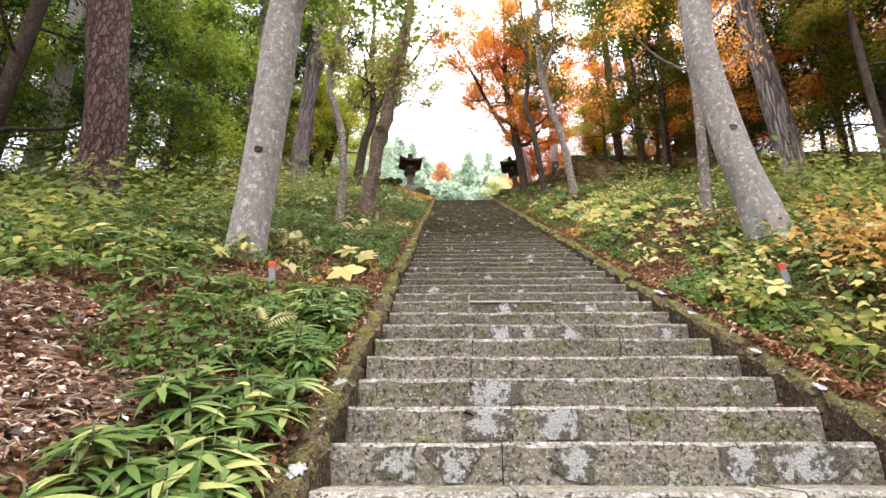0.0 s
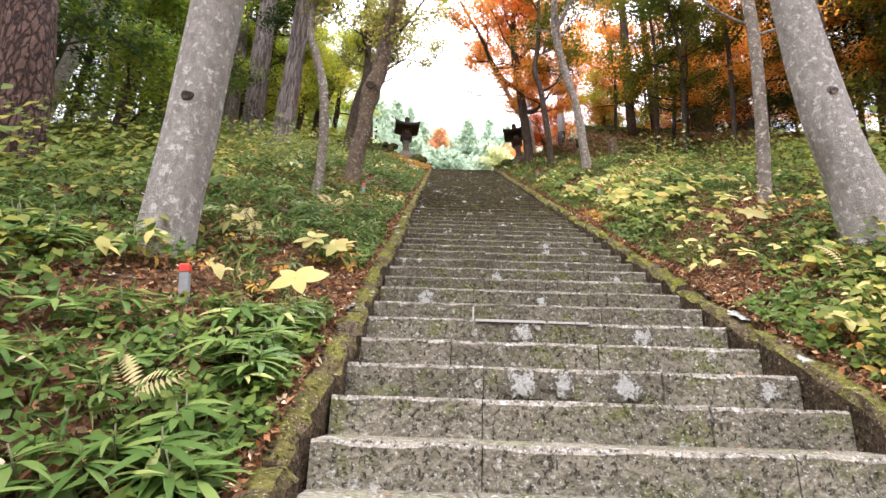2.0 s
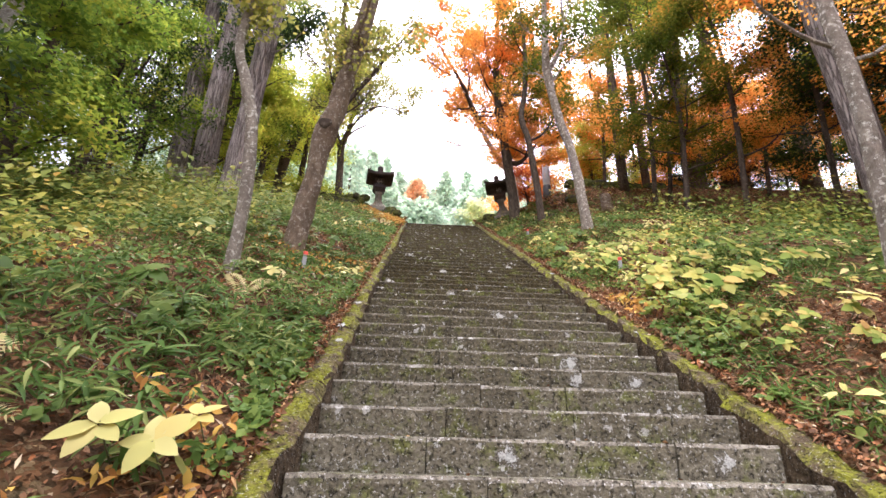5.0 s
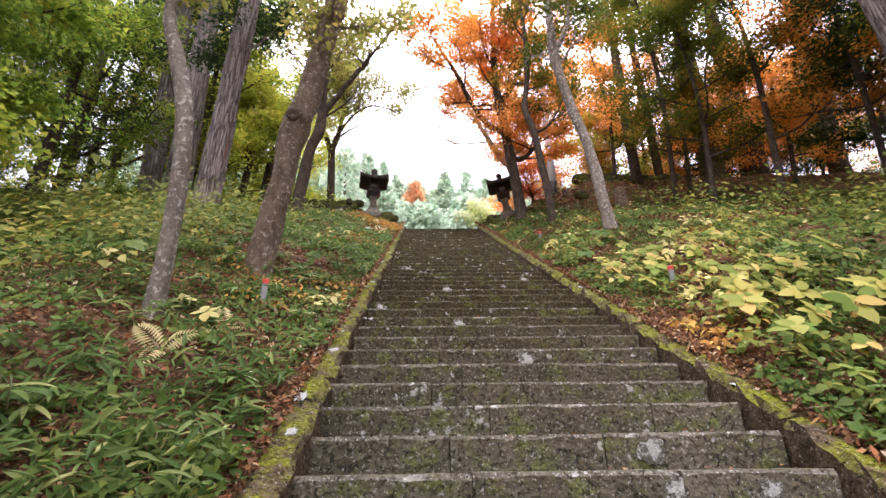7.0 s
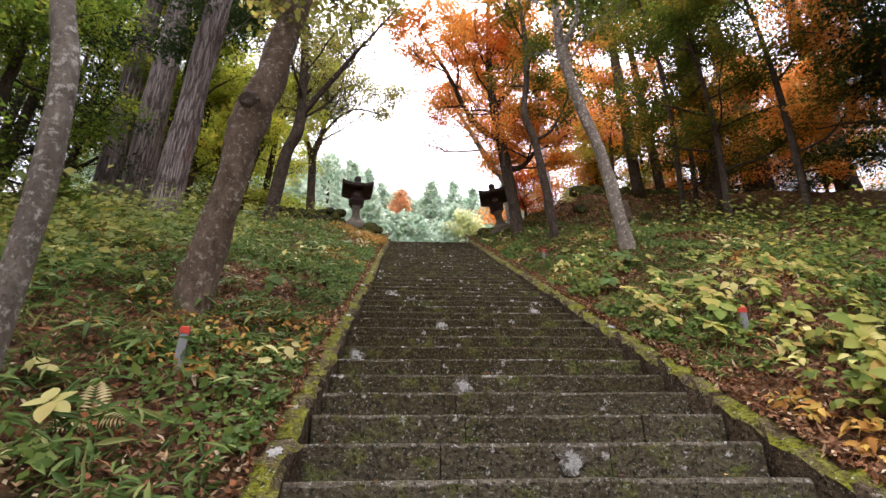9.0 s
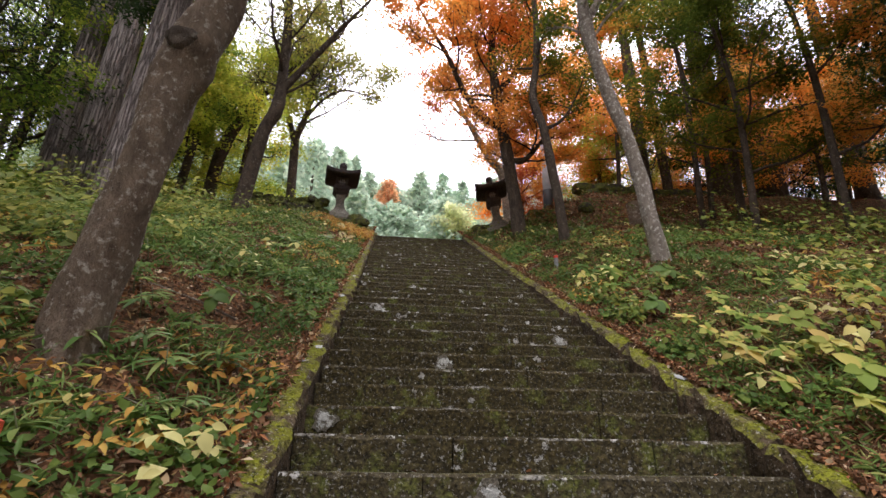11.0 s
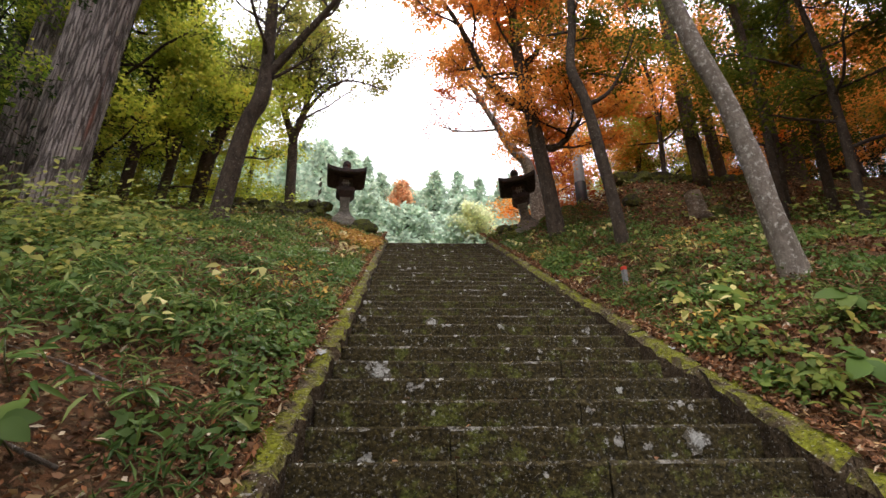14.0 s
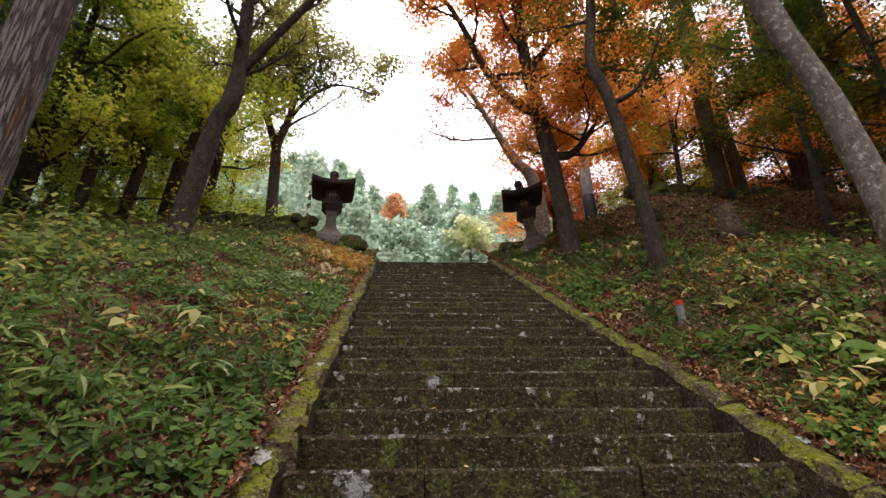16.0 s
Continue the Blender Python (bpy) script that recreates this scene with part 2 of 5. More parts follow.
def lichen_material():
    """Crumbly pale crust, thinning out to bare stone at its rim."""
    m, n, l, b = material("pale_lichen")
    tc = n.new("ShaderNodeTexCoord")
    p, g = place(n, l)
    far_ = n.new("ShaderNodeVectorMath")
    far_.operation = "LENGTH"
    l.new(tc.outputs["Object"], far_.inputs[0])
    lump, fine = noise_node(n, l, p, 24, 7, 0.75), noise_node(n, l, p, 90, 4, 0.7)
    sub = n.new("ShaderNodeMath")
    sub.operation = "SUBTRACT"
    l.new(lump.outputs[0], sub.inputs[0])
    l.new(times(n, l, far_.outputs["Value"], 0.19), sub.inputs[1])
    pale = mix(n, l, mask(n, l, fine.outputs[0], 0.35, 0.65), (0.40, 0.395, 0.36), (0.72, 0.72, 0.66))
    stone = mix(n, l, mask(n, l, fine.outputs[0], 0.40, 0.62), (0.085, 0.073, 0.050), (0.21, 0.185, 0.135))
    l.new(mix(n, l, mask(n, l, sub.outputs[0], 0.345, 0.395), stone, pale), b.inputs["Base Color"])
    b.inputs["Roughness"].default_value = 0.95
    bump(n, l, fine.outputs[0], b, 1.0, 0.03)
    return m


LICHEN = lichen_material()
MORTAR = plain_material("whitish_mortar", (0.50, 0.485, 0.44), 0.9, 0, 60, 0.3)
CRUST = plain_material("white_crust_lichen", (0.42, 0.42, 0.38), 0.95, 0, 70, 0.7)
SOIL = soil_material()
BARK_GREY = bark_material("pale_grey_bark", (0.33, 0.295, 0.255), (0.66, 0.62, 0.55), 0.5, 18, 0.05, (0.80, 0.775, 0.72), 0.42)
BARK_BROWN = bark_material("dark_mottled_bark", (0.135, 0.094, 0.063), (0.38, 0.285, 0.20), 0.5, 11, 0.08, (0.54, 0.48, 0.39), 0.34)
BARK_PINE = bark_material("plated_pine_bark", (0.095, 0.055, 0.043), (0.23, 0.14, 0.11), 0.34, 10, 0.06, (0.30, 0.22, 0.18), 0.2, True)
BARK_CEDAR = bark_material("stripy_cedar_bark", (0.22, 0.175, 0.155), (0.50, 0.43, 0.39), 0.07, 12, 0.08, (0.46, 0.40, 0.36), 0.25, True, streak=(0.30, 0.11, 0.07))
BARK_DARK = bark_material("dark_bark", (0.042, 0.031, 0.021), (0.145, 0.108, 0.078), 0.4, 11, 0.05, (0.21, 0.19, 0.15), 0.22)
BARK_THIN = bark_material("grey_brown_bark", (0.16, 0.13, 0.10), (0.44, 0.38, 0.31), 0.6, 12, 0.05, (0.64, 0.60, 0.52), 0.42)
CUTWOOD = plain_material("weathered_cut_wood", (0.2, 0.15, 0.11), 0.9, 0, 40, 0.5)

ORANGE = leaf_material("orange_maple_leaves", [(0, (0.72, 0.22, 0.035)), (0.4, (0.84, 0.36, 0.06)), (0.75, (0.87, 0.47, 0.10)), (1, (0.66, 0.16, 0.04))], 0.6, 0.68, by_spray=0.5)
RED = leaf_material("red_maple_leaves", [(0, (0.42, 0.07, 0.025)), (0.5, (0.60, 0.15, 0.04)), (1, (0.58, 0.22, 0.05))])
OLIVE = leaf_material("olive_turning_leaves", [(0, (0.055, 0.085, 0.015)), (0.45, (0.11, 0.145, 0.02)), (0.68, (0.24, 0.22, 0.03)), (0.85, (0.60, 0.29, 0.045)), (1, (0.68, 0.25, 0.04))], spray=0.55, by_spray=0.72)
GREEN = leaf_material("green_leaves", [(0, (0.07, 0.13, 0.022)), (0.45, (0.16, 0.25, 0.035)), (0.75, (0.34, 0.40, 0.05)), (1, (0.52, 0.42, 0.06))], spray=0.6, by_spray=0.5)
LIME = leaf_material("yellow_green_leaves", [(0, (0.26, 0.36, 0.045)), (0.45, (0.46, 0.52, 0.06)), (0.8, (0.66, 0.60, 0.08)), (1, (0.72, 0.46, 0.08))], 0.6, 0.68, by_spray=0.5)
SPARSE = leaf_material("thin_dull_leaves", [(0, (0.16, 0.19, 0.045)), (0.6, (0.31, 0.31, 0.075)), (0.85, (0.48, 0.39, 0.10)), (1, (0.58, 0.35, 0.09))], 0.6, 0.6, by_spray=0.4)
NEEDLE = leaf_material("dark_conifer_needles", [(0, (0.03, 0.055, 0.022)), (0.6, (0.05, 0.085, 0.03)), (1, (0.085, 0.115, 0.035))], 0.6, 0.25)
# Distance haze is painted into these three: base colours far paler than real foliage.
HAZY = leaf_material("haze_pale_conifer_needles", [(0, (0.40, 0.54, 0.40)), (0.6, (0.56, 0.67, 0.52)), (1, (0.70, 0.76, 0.58))], 0.9, 0.5)
HAZY_ORANGE = leaf_material("haze_pale_orange_leaves", [(0, (0.75, 0.42, 0.22)), (1, (0.85, 0.55, 0.32))], 0.9, 0.5)
HAZY_LIME = leaf_material("haze_pale_yellow_green_leaves", [(0, (0.66, 0.72, 0.40)), (1, (0.80, 0.80, 0.50))], 0.9, 0.5)
SASA = leaf_material("bamboo_grass_leaves", [(0, (0.045, 0.09, 0.020)), (0.45, (0.09, 0.16, 0.034)), (0.74, (0.18, 0.25, 0.065)), (0.90, (0.38, 0.39, 0.13)), (1, (0.54, 0.47, 0.2))], 0.42, 0.35, by_spray=0.3)
HERB = leaf_material("yellowing_herb_leaves", [(0, (0.05, 0.09, 0.016)), (0.3, (0.10, 0.145, 0.024)), (0.6, (0.18, 0.205, 0.036)), (0.88, (0.36, 0.31, 0.06)), (1, (0.42, 0.23, 0.05))], 0.5, 0.35, by_spray=0.45)
HERO_HERB = leaf_material("large_yellow_green_leaves", [(0, (0.13, 0.22, 0.04)), (0.35, (0.26, 0.30, 0.065)), (0.75, (0.45, 0.41, 0.105)), (0.92, (0.55, 0.43, 0.13)), (1, (0.42, 0.24, 0.08))], 0.55, 0.4)
YELLOW = leaf_material("pale_yellow_leaves", [(0, (0.50, 0.47, 0.15)), (0.6, (0.60, 0.54, 0.22)), (1, (0.56, 0.46, 0.15))], 0.5, 0.35)
DEEPGREEN = leaf_material("low_green_leaves", [(0, (0.05, 0.09, 0.02)), (0.5, (0.09, 0.15, 0.03)), (0.85, (0.15, 0.20, 0.035)), (1, (0.28, 0.24, 0.045))], 0.5, 0.3, by_spray=0.4)
LITTER = leaf_material("fallen_leaves", [(0, (0.075, 0.040, 0.022)), (0.35, (0.165, 0.082, 0.042)), (0.62, (0.27, 0.145, 0.075)), (0.80, (0.34, 0.13, 0.052)), (0.91, (0.44, 0.29, 0.13)), (1, (0.60, 0.50, 0.36))], 0.75, 0.15)
STRAW = leaf_material("bleached_sheaths", [(0, (0.26, 0.16, 0.11)), (0.4, (0.42, 0.29, 0.21)), (0.75, (0.58, 0.46, 0.36)), (0.9, (0.80, 0.72, 0.62)), (1, (0.86, 0.80, 0.70))], 0.7, 0.1)
RUST = leaf_material("rust_fern_leaves", [(0, (0.28, 0.12, 0.03)), (0.5, (0.45, 0.24, 0.05)), (1, (0.52, 0.36, 0.08))], 0.6, 0.3)
POST_GREY = plain_material("grey_plastic_post", (0.29, 0.30, 0.30), 0.5)
POST_RED = plain_material("red_plastic_cap", (0.75, 0.07, 0.035), 0.4)
ZINC = plain_material("galvanised_steel", (0.56, 0.61, 0.66), 0.45, 0.0, 12, 0.2)
BLACK = plain_material("black_pole_sleeve", (0.03, 0.03, 0.032), 0.6)
ROOF = plain_material("dark_tin_roof", (0.12, 0.12, 0.13), 0.5)
PLASTER = plain_material("grey_plaster", (0.5, 0.49, 0.46), 0.9)


# ---- helpers ----
rng = np.random.default_rng(7)


def thing(name, at, label, category, group="", kind=""):
    e = new(name)
    e.matrix_basis = Matrix.Translation(at)
    return tagged(e, label, category, group, kind)


def mesh_of(name, verts, faces, mat, smooth=True):
    me = bpy.data.meshes.new(name)
    me.from_pydata([tuple(v) for v in verts], [], [tuple(f) for f in faces])
    me.materials.append(mat)
    if smooth:
        me.polygons.foreach_set("use_smooth", np.ones(len(me.polygons), dtype=bool))
    me.update()
    return me


def part(name, me, parent, label=""):
    """Links mesh data as one part under a thing or a part; its vertices are in the parent's space."""
    ob = new(name, me)
    ob.parent = parent
    return tagged(ob, label)


def tri_mesh(name, verts, tris, mat):
    """Quick mesh from arrays of vertices (n, 3) and triangles (m, 3)."""
    me = bpy.data.meshes.new(name)
    me.vertices.add(len(verts))
    me.vertices.foreach_set("co", np.asarray(verts, dtype=np.float32).ravel())
    me.loops.add(tris.size)
    me.loops.foreach_set("vertex_index", tris.astype(np.int32).ravel())
    me.polygons.add(len(tris))
    me.polygons.foreach_set("loop_start", np.arange(0, tris.size, 3, dtype=np.int32))
    me.materials.append(mat)
    me.update(calc_edges=True)
    return me


def step_curve(a, b, v):
    u = np.clip((v - a) / (b - a), 0, 1)
    return u * u * (3 - 2 * u)


# ---- plan ----
TREAD, SLOPE, PHASE, BASE = 0.3318, 0.5355, 0.200, 0.07
RISE = TREAD * SLOPE
LEFT, RIGHT, CURB_W, CURB_H = -0.60, 1.88, 0.22, 0.07
FIRST, LAST = -15, 65
TOP_Y, TOP_Z = PHASE + LAST * TREAD, BASE + SLOPE * (PHASE + LAST * TREAD)


def drift(y):
    """The western edge of the flight runs slightly outwards on its way up."""
    return -0.008 * (np.clip(y, 0, 22) - 8)


def lumps(x, y):
    return 0.05 * np.sin(1.7 * x + 0.6 * y) * np.sin(1.3 * y - 0.5 * x) + 0.035 * np.sin(3.9 * x - 2.1 * y + 1) * np.sin(3.1 * y + 1.3 * x)


def ground(x, y):
    """Height of the ground: two wooded banks beside the flight, a terrace on top."""
    x, y = np.asarray(x, dtype=float), np.asarray(y, dtype=float)
    z = BASE + SLOPE * np.maximum(y, -40)
    dl, dr = np.maximum(0, LEFT + drift(y) - CURB_W - x), np.maximum(0, x - RIGHT - CURB_W)
    zl = np.minimum(z + 0.08 + 0.35 * np.minimum(dl, 1.5) + 0.08 * np.clip(dl - 1.5, 0, 12), 12.6 + 0.12 * np.clip(-2 - x, 0, 10))
    zr = np.minimum(z + 0.08 + 0.42 * np.minimum(dr, 1.3) + 0.09 * np.clip(dr - 1.3, 0, 12) + 1.0 * step_curve(19, 21.6, y) * step_curve(3, 6, x),
                    12.2 + 1.15 * step_curve(2.9, 6, x))
    edge = step_curve(0.0, 0.5, dl + dr)
    out = np.where(x < 0.6, zl, zr) + lumps(x, y) * edge
    flat = np.minimum(z - 0.35, TOP_Z - 0.02)
    mid = np.where(y > TOP_Y + 0.2, TOP_Z - 0.02, flat)
    inside = (x > LEFT + drift(y) - 0.12) & (x < RIGHT + 0.12)
    # beyond the flight the terrace opens to both sides
    open_ = step_curve(24.5, 27, y)
    side = (1 - open_) * out + open_ * (TOP_Z - 0.02 + np.clip((np.abs(x - 0.6) - 6) * 0.12, 0, 3))
    return np.where(inside, mid, side)


def gz(x, y):
    return float(ground(x, y))

# ---- ground ----
def build_ground():
    gx = np.unique(np.round(np.concatenate([np.linspace(-400, -30, 12), np.linspace(-30, -6, 33), np.linspace(-6, LEFT - CURB_W, 28), [LEFT - 0.26, LEFT - 0.18, LEFT - 0.13, LEFT - 0.09, LEFT - 0.04, 0.6, RIGHT + 0.11, RIGHT + 0.13],
                                            np.linspace(RIGHT + CURB_W, 8, 30), np.linspace(8, 32, 33), np.linspace(32, 400, 12)]), 3))
    gy = np.unique(np.round(np.concatenate([np.linspace(-400, -12, 14), np.linspace(-12, 0, 20), np.linspace(0, 28, 140), np.linspace(28, 60, 24), np.linspace(60, 400, 12)]), 3))
    X, Y = np.meshgrid(gx, gy)
    Z = ground(X, Y)
    w = len(gx)
    quads = [(j * w + i, j * w + i + 1, (j + 1) * w + i + 1, (j + 1) * w + i) for j in range(len(gy) - 1) for i in range(w - 1)]
    ob = new("ground", mesh_of("ground", np.stack([X.ravel(), Y.ravel(), Z.ravel()], 1), quads, SOIL))
    tagged(ob, "wooded bank of brown leaf litter and bare soil", "ground", kind="structure")


build_ground()


def worn_block(x0, x1, y0, y1, z0, z1, mat, segs, wear, shear=0.0):
    """A stone block with a worn, chipped upper front edge. shear: its rise per metre of depth."""
    xs = np.linspace(x0, x1, segs + 1)
    rows = []
    for x in xs:
        c, k, s = wear * rng.uniform(0.5, 1.6), rng.normal(0, wear * 0.25), rng.normal(0, wear * 0.25)
        rows.append([(x, y0 + k, z0), (x, y0 + k, z1 - c), (x, y0 + c * 0.7 + k, z1 + s * 0.3), (x, y1, z1 + s * 0.3 + shear * (y1 - y0)), (x, y1, z0 + shear * (y1 - y0))])
    verts = [v for r in rows for v in r]
    faces = [(5 * i + a, 5 * i + 5 + a, 5 * i + 5 + (a + 1) % 5, 5 * i + (a + 1) % 5) for i in range(segs) for a in range(5)]
    faces += [tuple(range(4, -1, -1)), tuple(5 * segs + a for a in range(5))]
    me = mesh_of("block", verts, faces, mat, smooth=False)
    # Second slot: a paler stone on the chamfered upper front faces.
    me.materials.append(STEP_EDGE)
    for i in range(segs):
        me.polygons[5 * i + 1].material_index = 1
    return me


def build_stairs():
    stairs = thing("stairs", (0, 0, 0), "long straight flight of weathered mossy stone steps", "stairs", kind="structure")
    for n in range(FIRST, LAST + 1):
        y, z = PHASE + n * TREAD, BASE + SLOPE * (PHASE + n * TREAD)
        west = LEFT + float(drift(y))
        cuts = [west, LEFT + (RIGHT - LEFT) * rng.uniform(0.24, 0.42), LEFT + (RIGHT - LEFT) * rng.uniform(0.58, 0.8), RIGHT]
        for a, b in zip(cuts, cuts[1:]):
            dy, dz = rng.normal(0, 0.006), rng.normal(0, 0.003)
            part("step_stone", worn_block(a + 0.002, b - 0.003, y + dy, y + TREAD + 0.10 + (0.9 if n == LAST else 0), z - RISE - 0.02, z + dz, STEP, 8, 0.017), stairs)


build_stairs()


def build_curb(name, x0, x1):
    curb = thing(name, (0, 0, 0), "sloping curb of moss-covered stones beside the steps", "curb", kind="structure")
    y = PHASE + FIRST * TREAD
    while y < TOP_Y - 0.15:
        ln = min(rng.uniform(0.7, 1.2), TOP_Y + 0.1 - y)
        z = BASE + SLOPE * y + CURB_H + rng.normal(0, 0.008)
        jx, segs = rng.normal(0, 0.012) + (float(drift(y + 0.5)) if x0 < 0 else 0.0), 11
        top = [[(x0 + jx, 0.0), (x0 + jx, 0.9), (x0 + 0.03 + jx, 1.0), ((x0 + x1) / 2 + jx, 1.012), (x1 - 0.03 + jx, 1.0), (x1 + jx, 0.9), (x1 + jx, 0.0)] for _ in range(segs + 1)]
        verts = []
        for k, prof in enumerate(top):
            yy = y + (ln - 0.012) * k / segs
            pinch = 0.02 if k in (0, segs) else 0.0
            for px, h in prof:
                verts.append((px + rng.normal(0, 0.010), yy, z + SLOPE * (yy - y) - 0.42 * (1 - h) - pinch * (h > 0.5) + rng.normal(0, 0.012)))
        faces = [(7 * i + a, 7 * i + 7 + a, 7 * i + 8 + a, 7 * i + 1 + a) for i in range(segs) for a in range(6)]
        faces += [tuple(range(7)), tuple(7 * segs + a for a in range(6, -1, -1))]
        part("curb_stone", mesh_of("curb_stone", verts, faces, CURB, smooth=False), curb)
        y += ln


build_curb("curb_west", LEFT - CURB_W, LEFT)
build_curb("curb_east", RIGHT, RIGHT + CURB_W)


# ---- trees ----
def tube(points, radii, sides=10, rough=0.05, seed=0, flare=0.0):
    """Vertices and faces of a tapered, uneven tube along points."""
    pts = [Vector(p) for p in points]
    r_ = random.Random(seed)
    ph = [r_.uniform(0, 6.28) for _ in range(3)]
    verts, faces = [], []
    for i, p in enumerate(pts):
        d = (pts[min(i + 1, len(pts) - 1)] - pts[max(i - 1, 0)]).normalized()
        u = d.cross(Vector((0.13, 1, 0.05))).normalized()
        v = d.cross(u)
        for k in range(sides):
            a = 2 * math.pi * k / sides
            q = 1 + rough * (math.sin(2 * a + ph[0] + i * 0.5) + 0.7 * math.sin(3 * a + ph[1] - i * 0.8) + r_.uniform(-0.5, 0.5))
            if flare and i == 0:
                q *= 1 + flare * (0.6 + 0.4 * math.sin(4 * a + ph[2]))
            verts.append(p + (u * math.cos(a) + v * math.sin(a)) * radii[i] * q)
    n = len(pts)
    for i in range(n - 1):
        for k in range(sides):
            a, b = i * sides + k, i * sides + (k + 1) % sides
            faces.append((a, b, b + sides, a + sides))
    faces.append(tuple(range(sides - 1, -1, -1)))
    faces.append(tuple((n - 1) * sides + k for k in range(sides)))
    return verts, faces


def smooth_line(pts, count):
    """Catmull-Rom through (x, y, z, radius) points."""
    P = np.array(pts, dtype=float)
    P = np.vstack([2 * P[0] - P[1], P, 2 * P[-1] - P[-2]])
    out = []
    for s in np.linspace(0, len(P) - 3 - 1e-6, count):
        i, t = int(s), s - int(s)
        a, b, c, d = P[i:i + 4]
        out.append(0.5 * (2 * b + (c - a) * t + (2 * a - 5 * b + 4 * c - d) * t * t + (3 * b - a - 3 * c + d) * t ** 3))
    return np.array(out)


LEAF_V = np.array([(0, 0, 0), (0.36, 0.42, 0.07), (0, 1.0, -0.06), (-0.36, 0.42, 0.07)])
LEAF_T = np.array([(0, 1, 2), (0, 2, 3)])
SMALL_V = np.array([(-0.06, 0, 0), (0.40, 0.52, 0.08), (-0.30, 0.95, -0.06)])
SMALL_T = np.array([(0, 1, 2)])
CURL_V = np.array([(0, 0, 0), (0.5, 0.33, 0.16), (0.30, 0.78, 0.02), (-0.1, 1.0, 0.2), (-0.46, 0.48, -0.06)])
CURL_T = np.array([(0, 1, 4), (1, 2, 4), (2, 3, 4)])
LONG_V = np.array([(0, 0, 0), (0.5, 0.30, 0.04), (0.42, 0.62, 0.0), (0, 1.0, -0.22), (-0.42, 0.62, 0.0), (-0.5, 0.30, 0.04), (0, 0.32, -0.03), (0, 0.64, -0.06)])
LONG_T = np.array([(0, 1, 6), (1, 2, 7), (1, 7, 6), (2, 3, 7), (0, 6, 5), (5, 6, 7), (5, 7, 4), (4, 7, 3)])


def lean_out(rot, angle):
    """Turns leaves to face downhill, away from the slope."""
    c, s = math.cos(angle), math.sin(angle)
    return np.array([(1, 0, 0), (0, c, -s), (0, s, c)]) @ rot


def turns(n, tilt, yaw=None):
    """Random turns: any heading, the blade tipped from level by about tilt radians."""
    yaw = rng.uniform(0, 2 * math.pi, n) if yaw is None else yaw
    pitch, roll = rng.normal(-0.15, tilt, n), rng.normal(0, tilt, n)
    cy, sy, cp, sp, cr, sr = np.cos(yaw), np.sin(yaw), np.cos(pitch), np.sin(pitch), np.cos(roll), np.sin(roll)
    Z = np.zeros((n, 3, 3)); Z[:, 0, 0], Z[:, 0, 1], Z[:, 1, 0], Z[:, 1, 1], Z[:, 2, 2] = cy, -sy, sy, cy, 1
    X = np.zeros((n, 3, 3)); X[:, 0, 0], X[:, 1, 1], X[:, 1, 2], X[:, 2, 1], X[:, 2, 2] = 1, cp, -sp, sp, cp
    Y = np.zeros((n, 3, 3)); Y[:, 0, 0], Y[:, 0, 2], Y[:, 1, 1], Y[:, 2, 0], Y[:, 2, 2] = cr, sr, 1, -sr, cr
    return Z @ X @ Y


def leaves(centres, size, tilt=0.5, shape=LEAF_V, tris=LEAF_T, width=1.0, rot=None):
    """Vertices and triangles of one leaf at each centre."""
    n = len(centres)
    rot = turns(n, tilt) if rot is None else rot
    s = (size * rng.uniform(0.6, 1.35, n))[:, None, None]
    v = np.einsum("nij,kj->nki", rot, shape * (width, 1, 1)) * s + np.asarray(centres)[:, None, :]
    t = tris[None] + (np.arange(n) * len(shape))[:, None, None]
    return v.reshape(-1, 3), t.reshape(-1, 3)


def limb_points(start, way, length, bend, n, r_):
    """A wandering limb: n points from start."""
    p, d, out = Vector(start), Vector(way).normalized(), [Vector(start)]
    for _ in range(n):
        d = (d + Vector((r_.uniform(-1, 1), r_.uniform(-1, 1), r_.uniform(-0.6, 0.9))) * bend).normalized()
        p = p + d * length / n
        out.append(p)
    return out


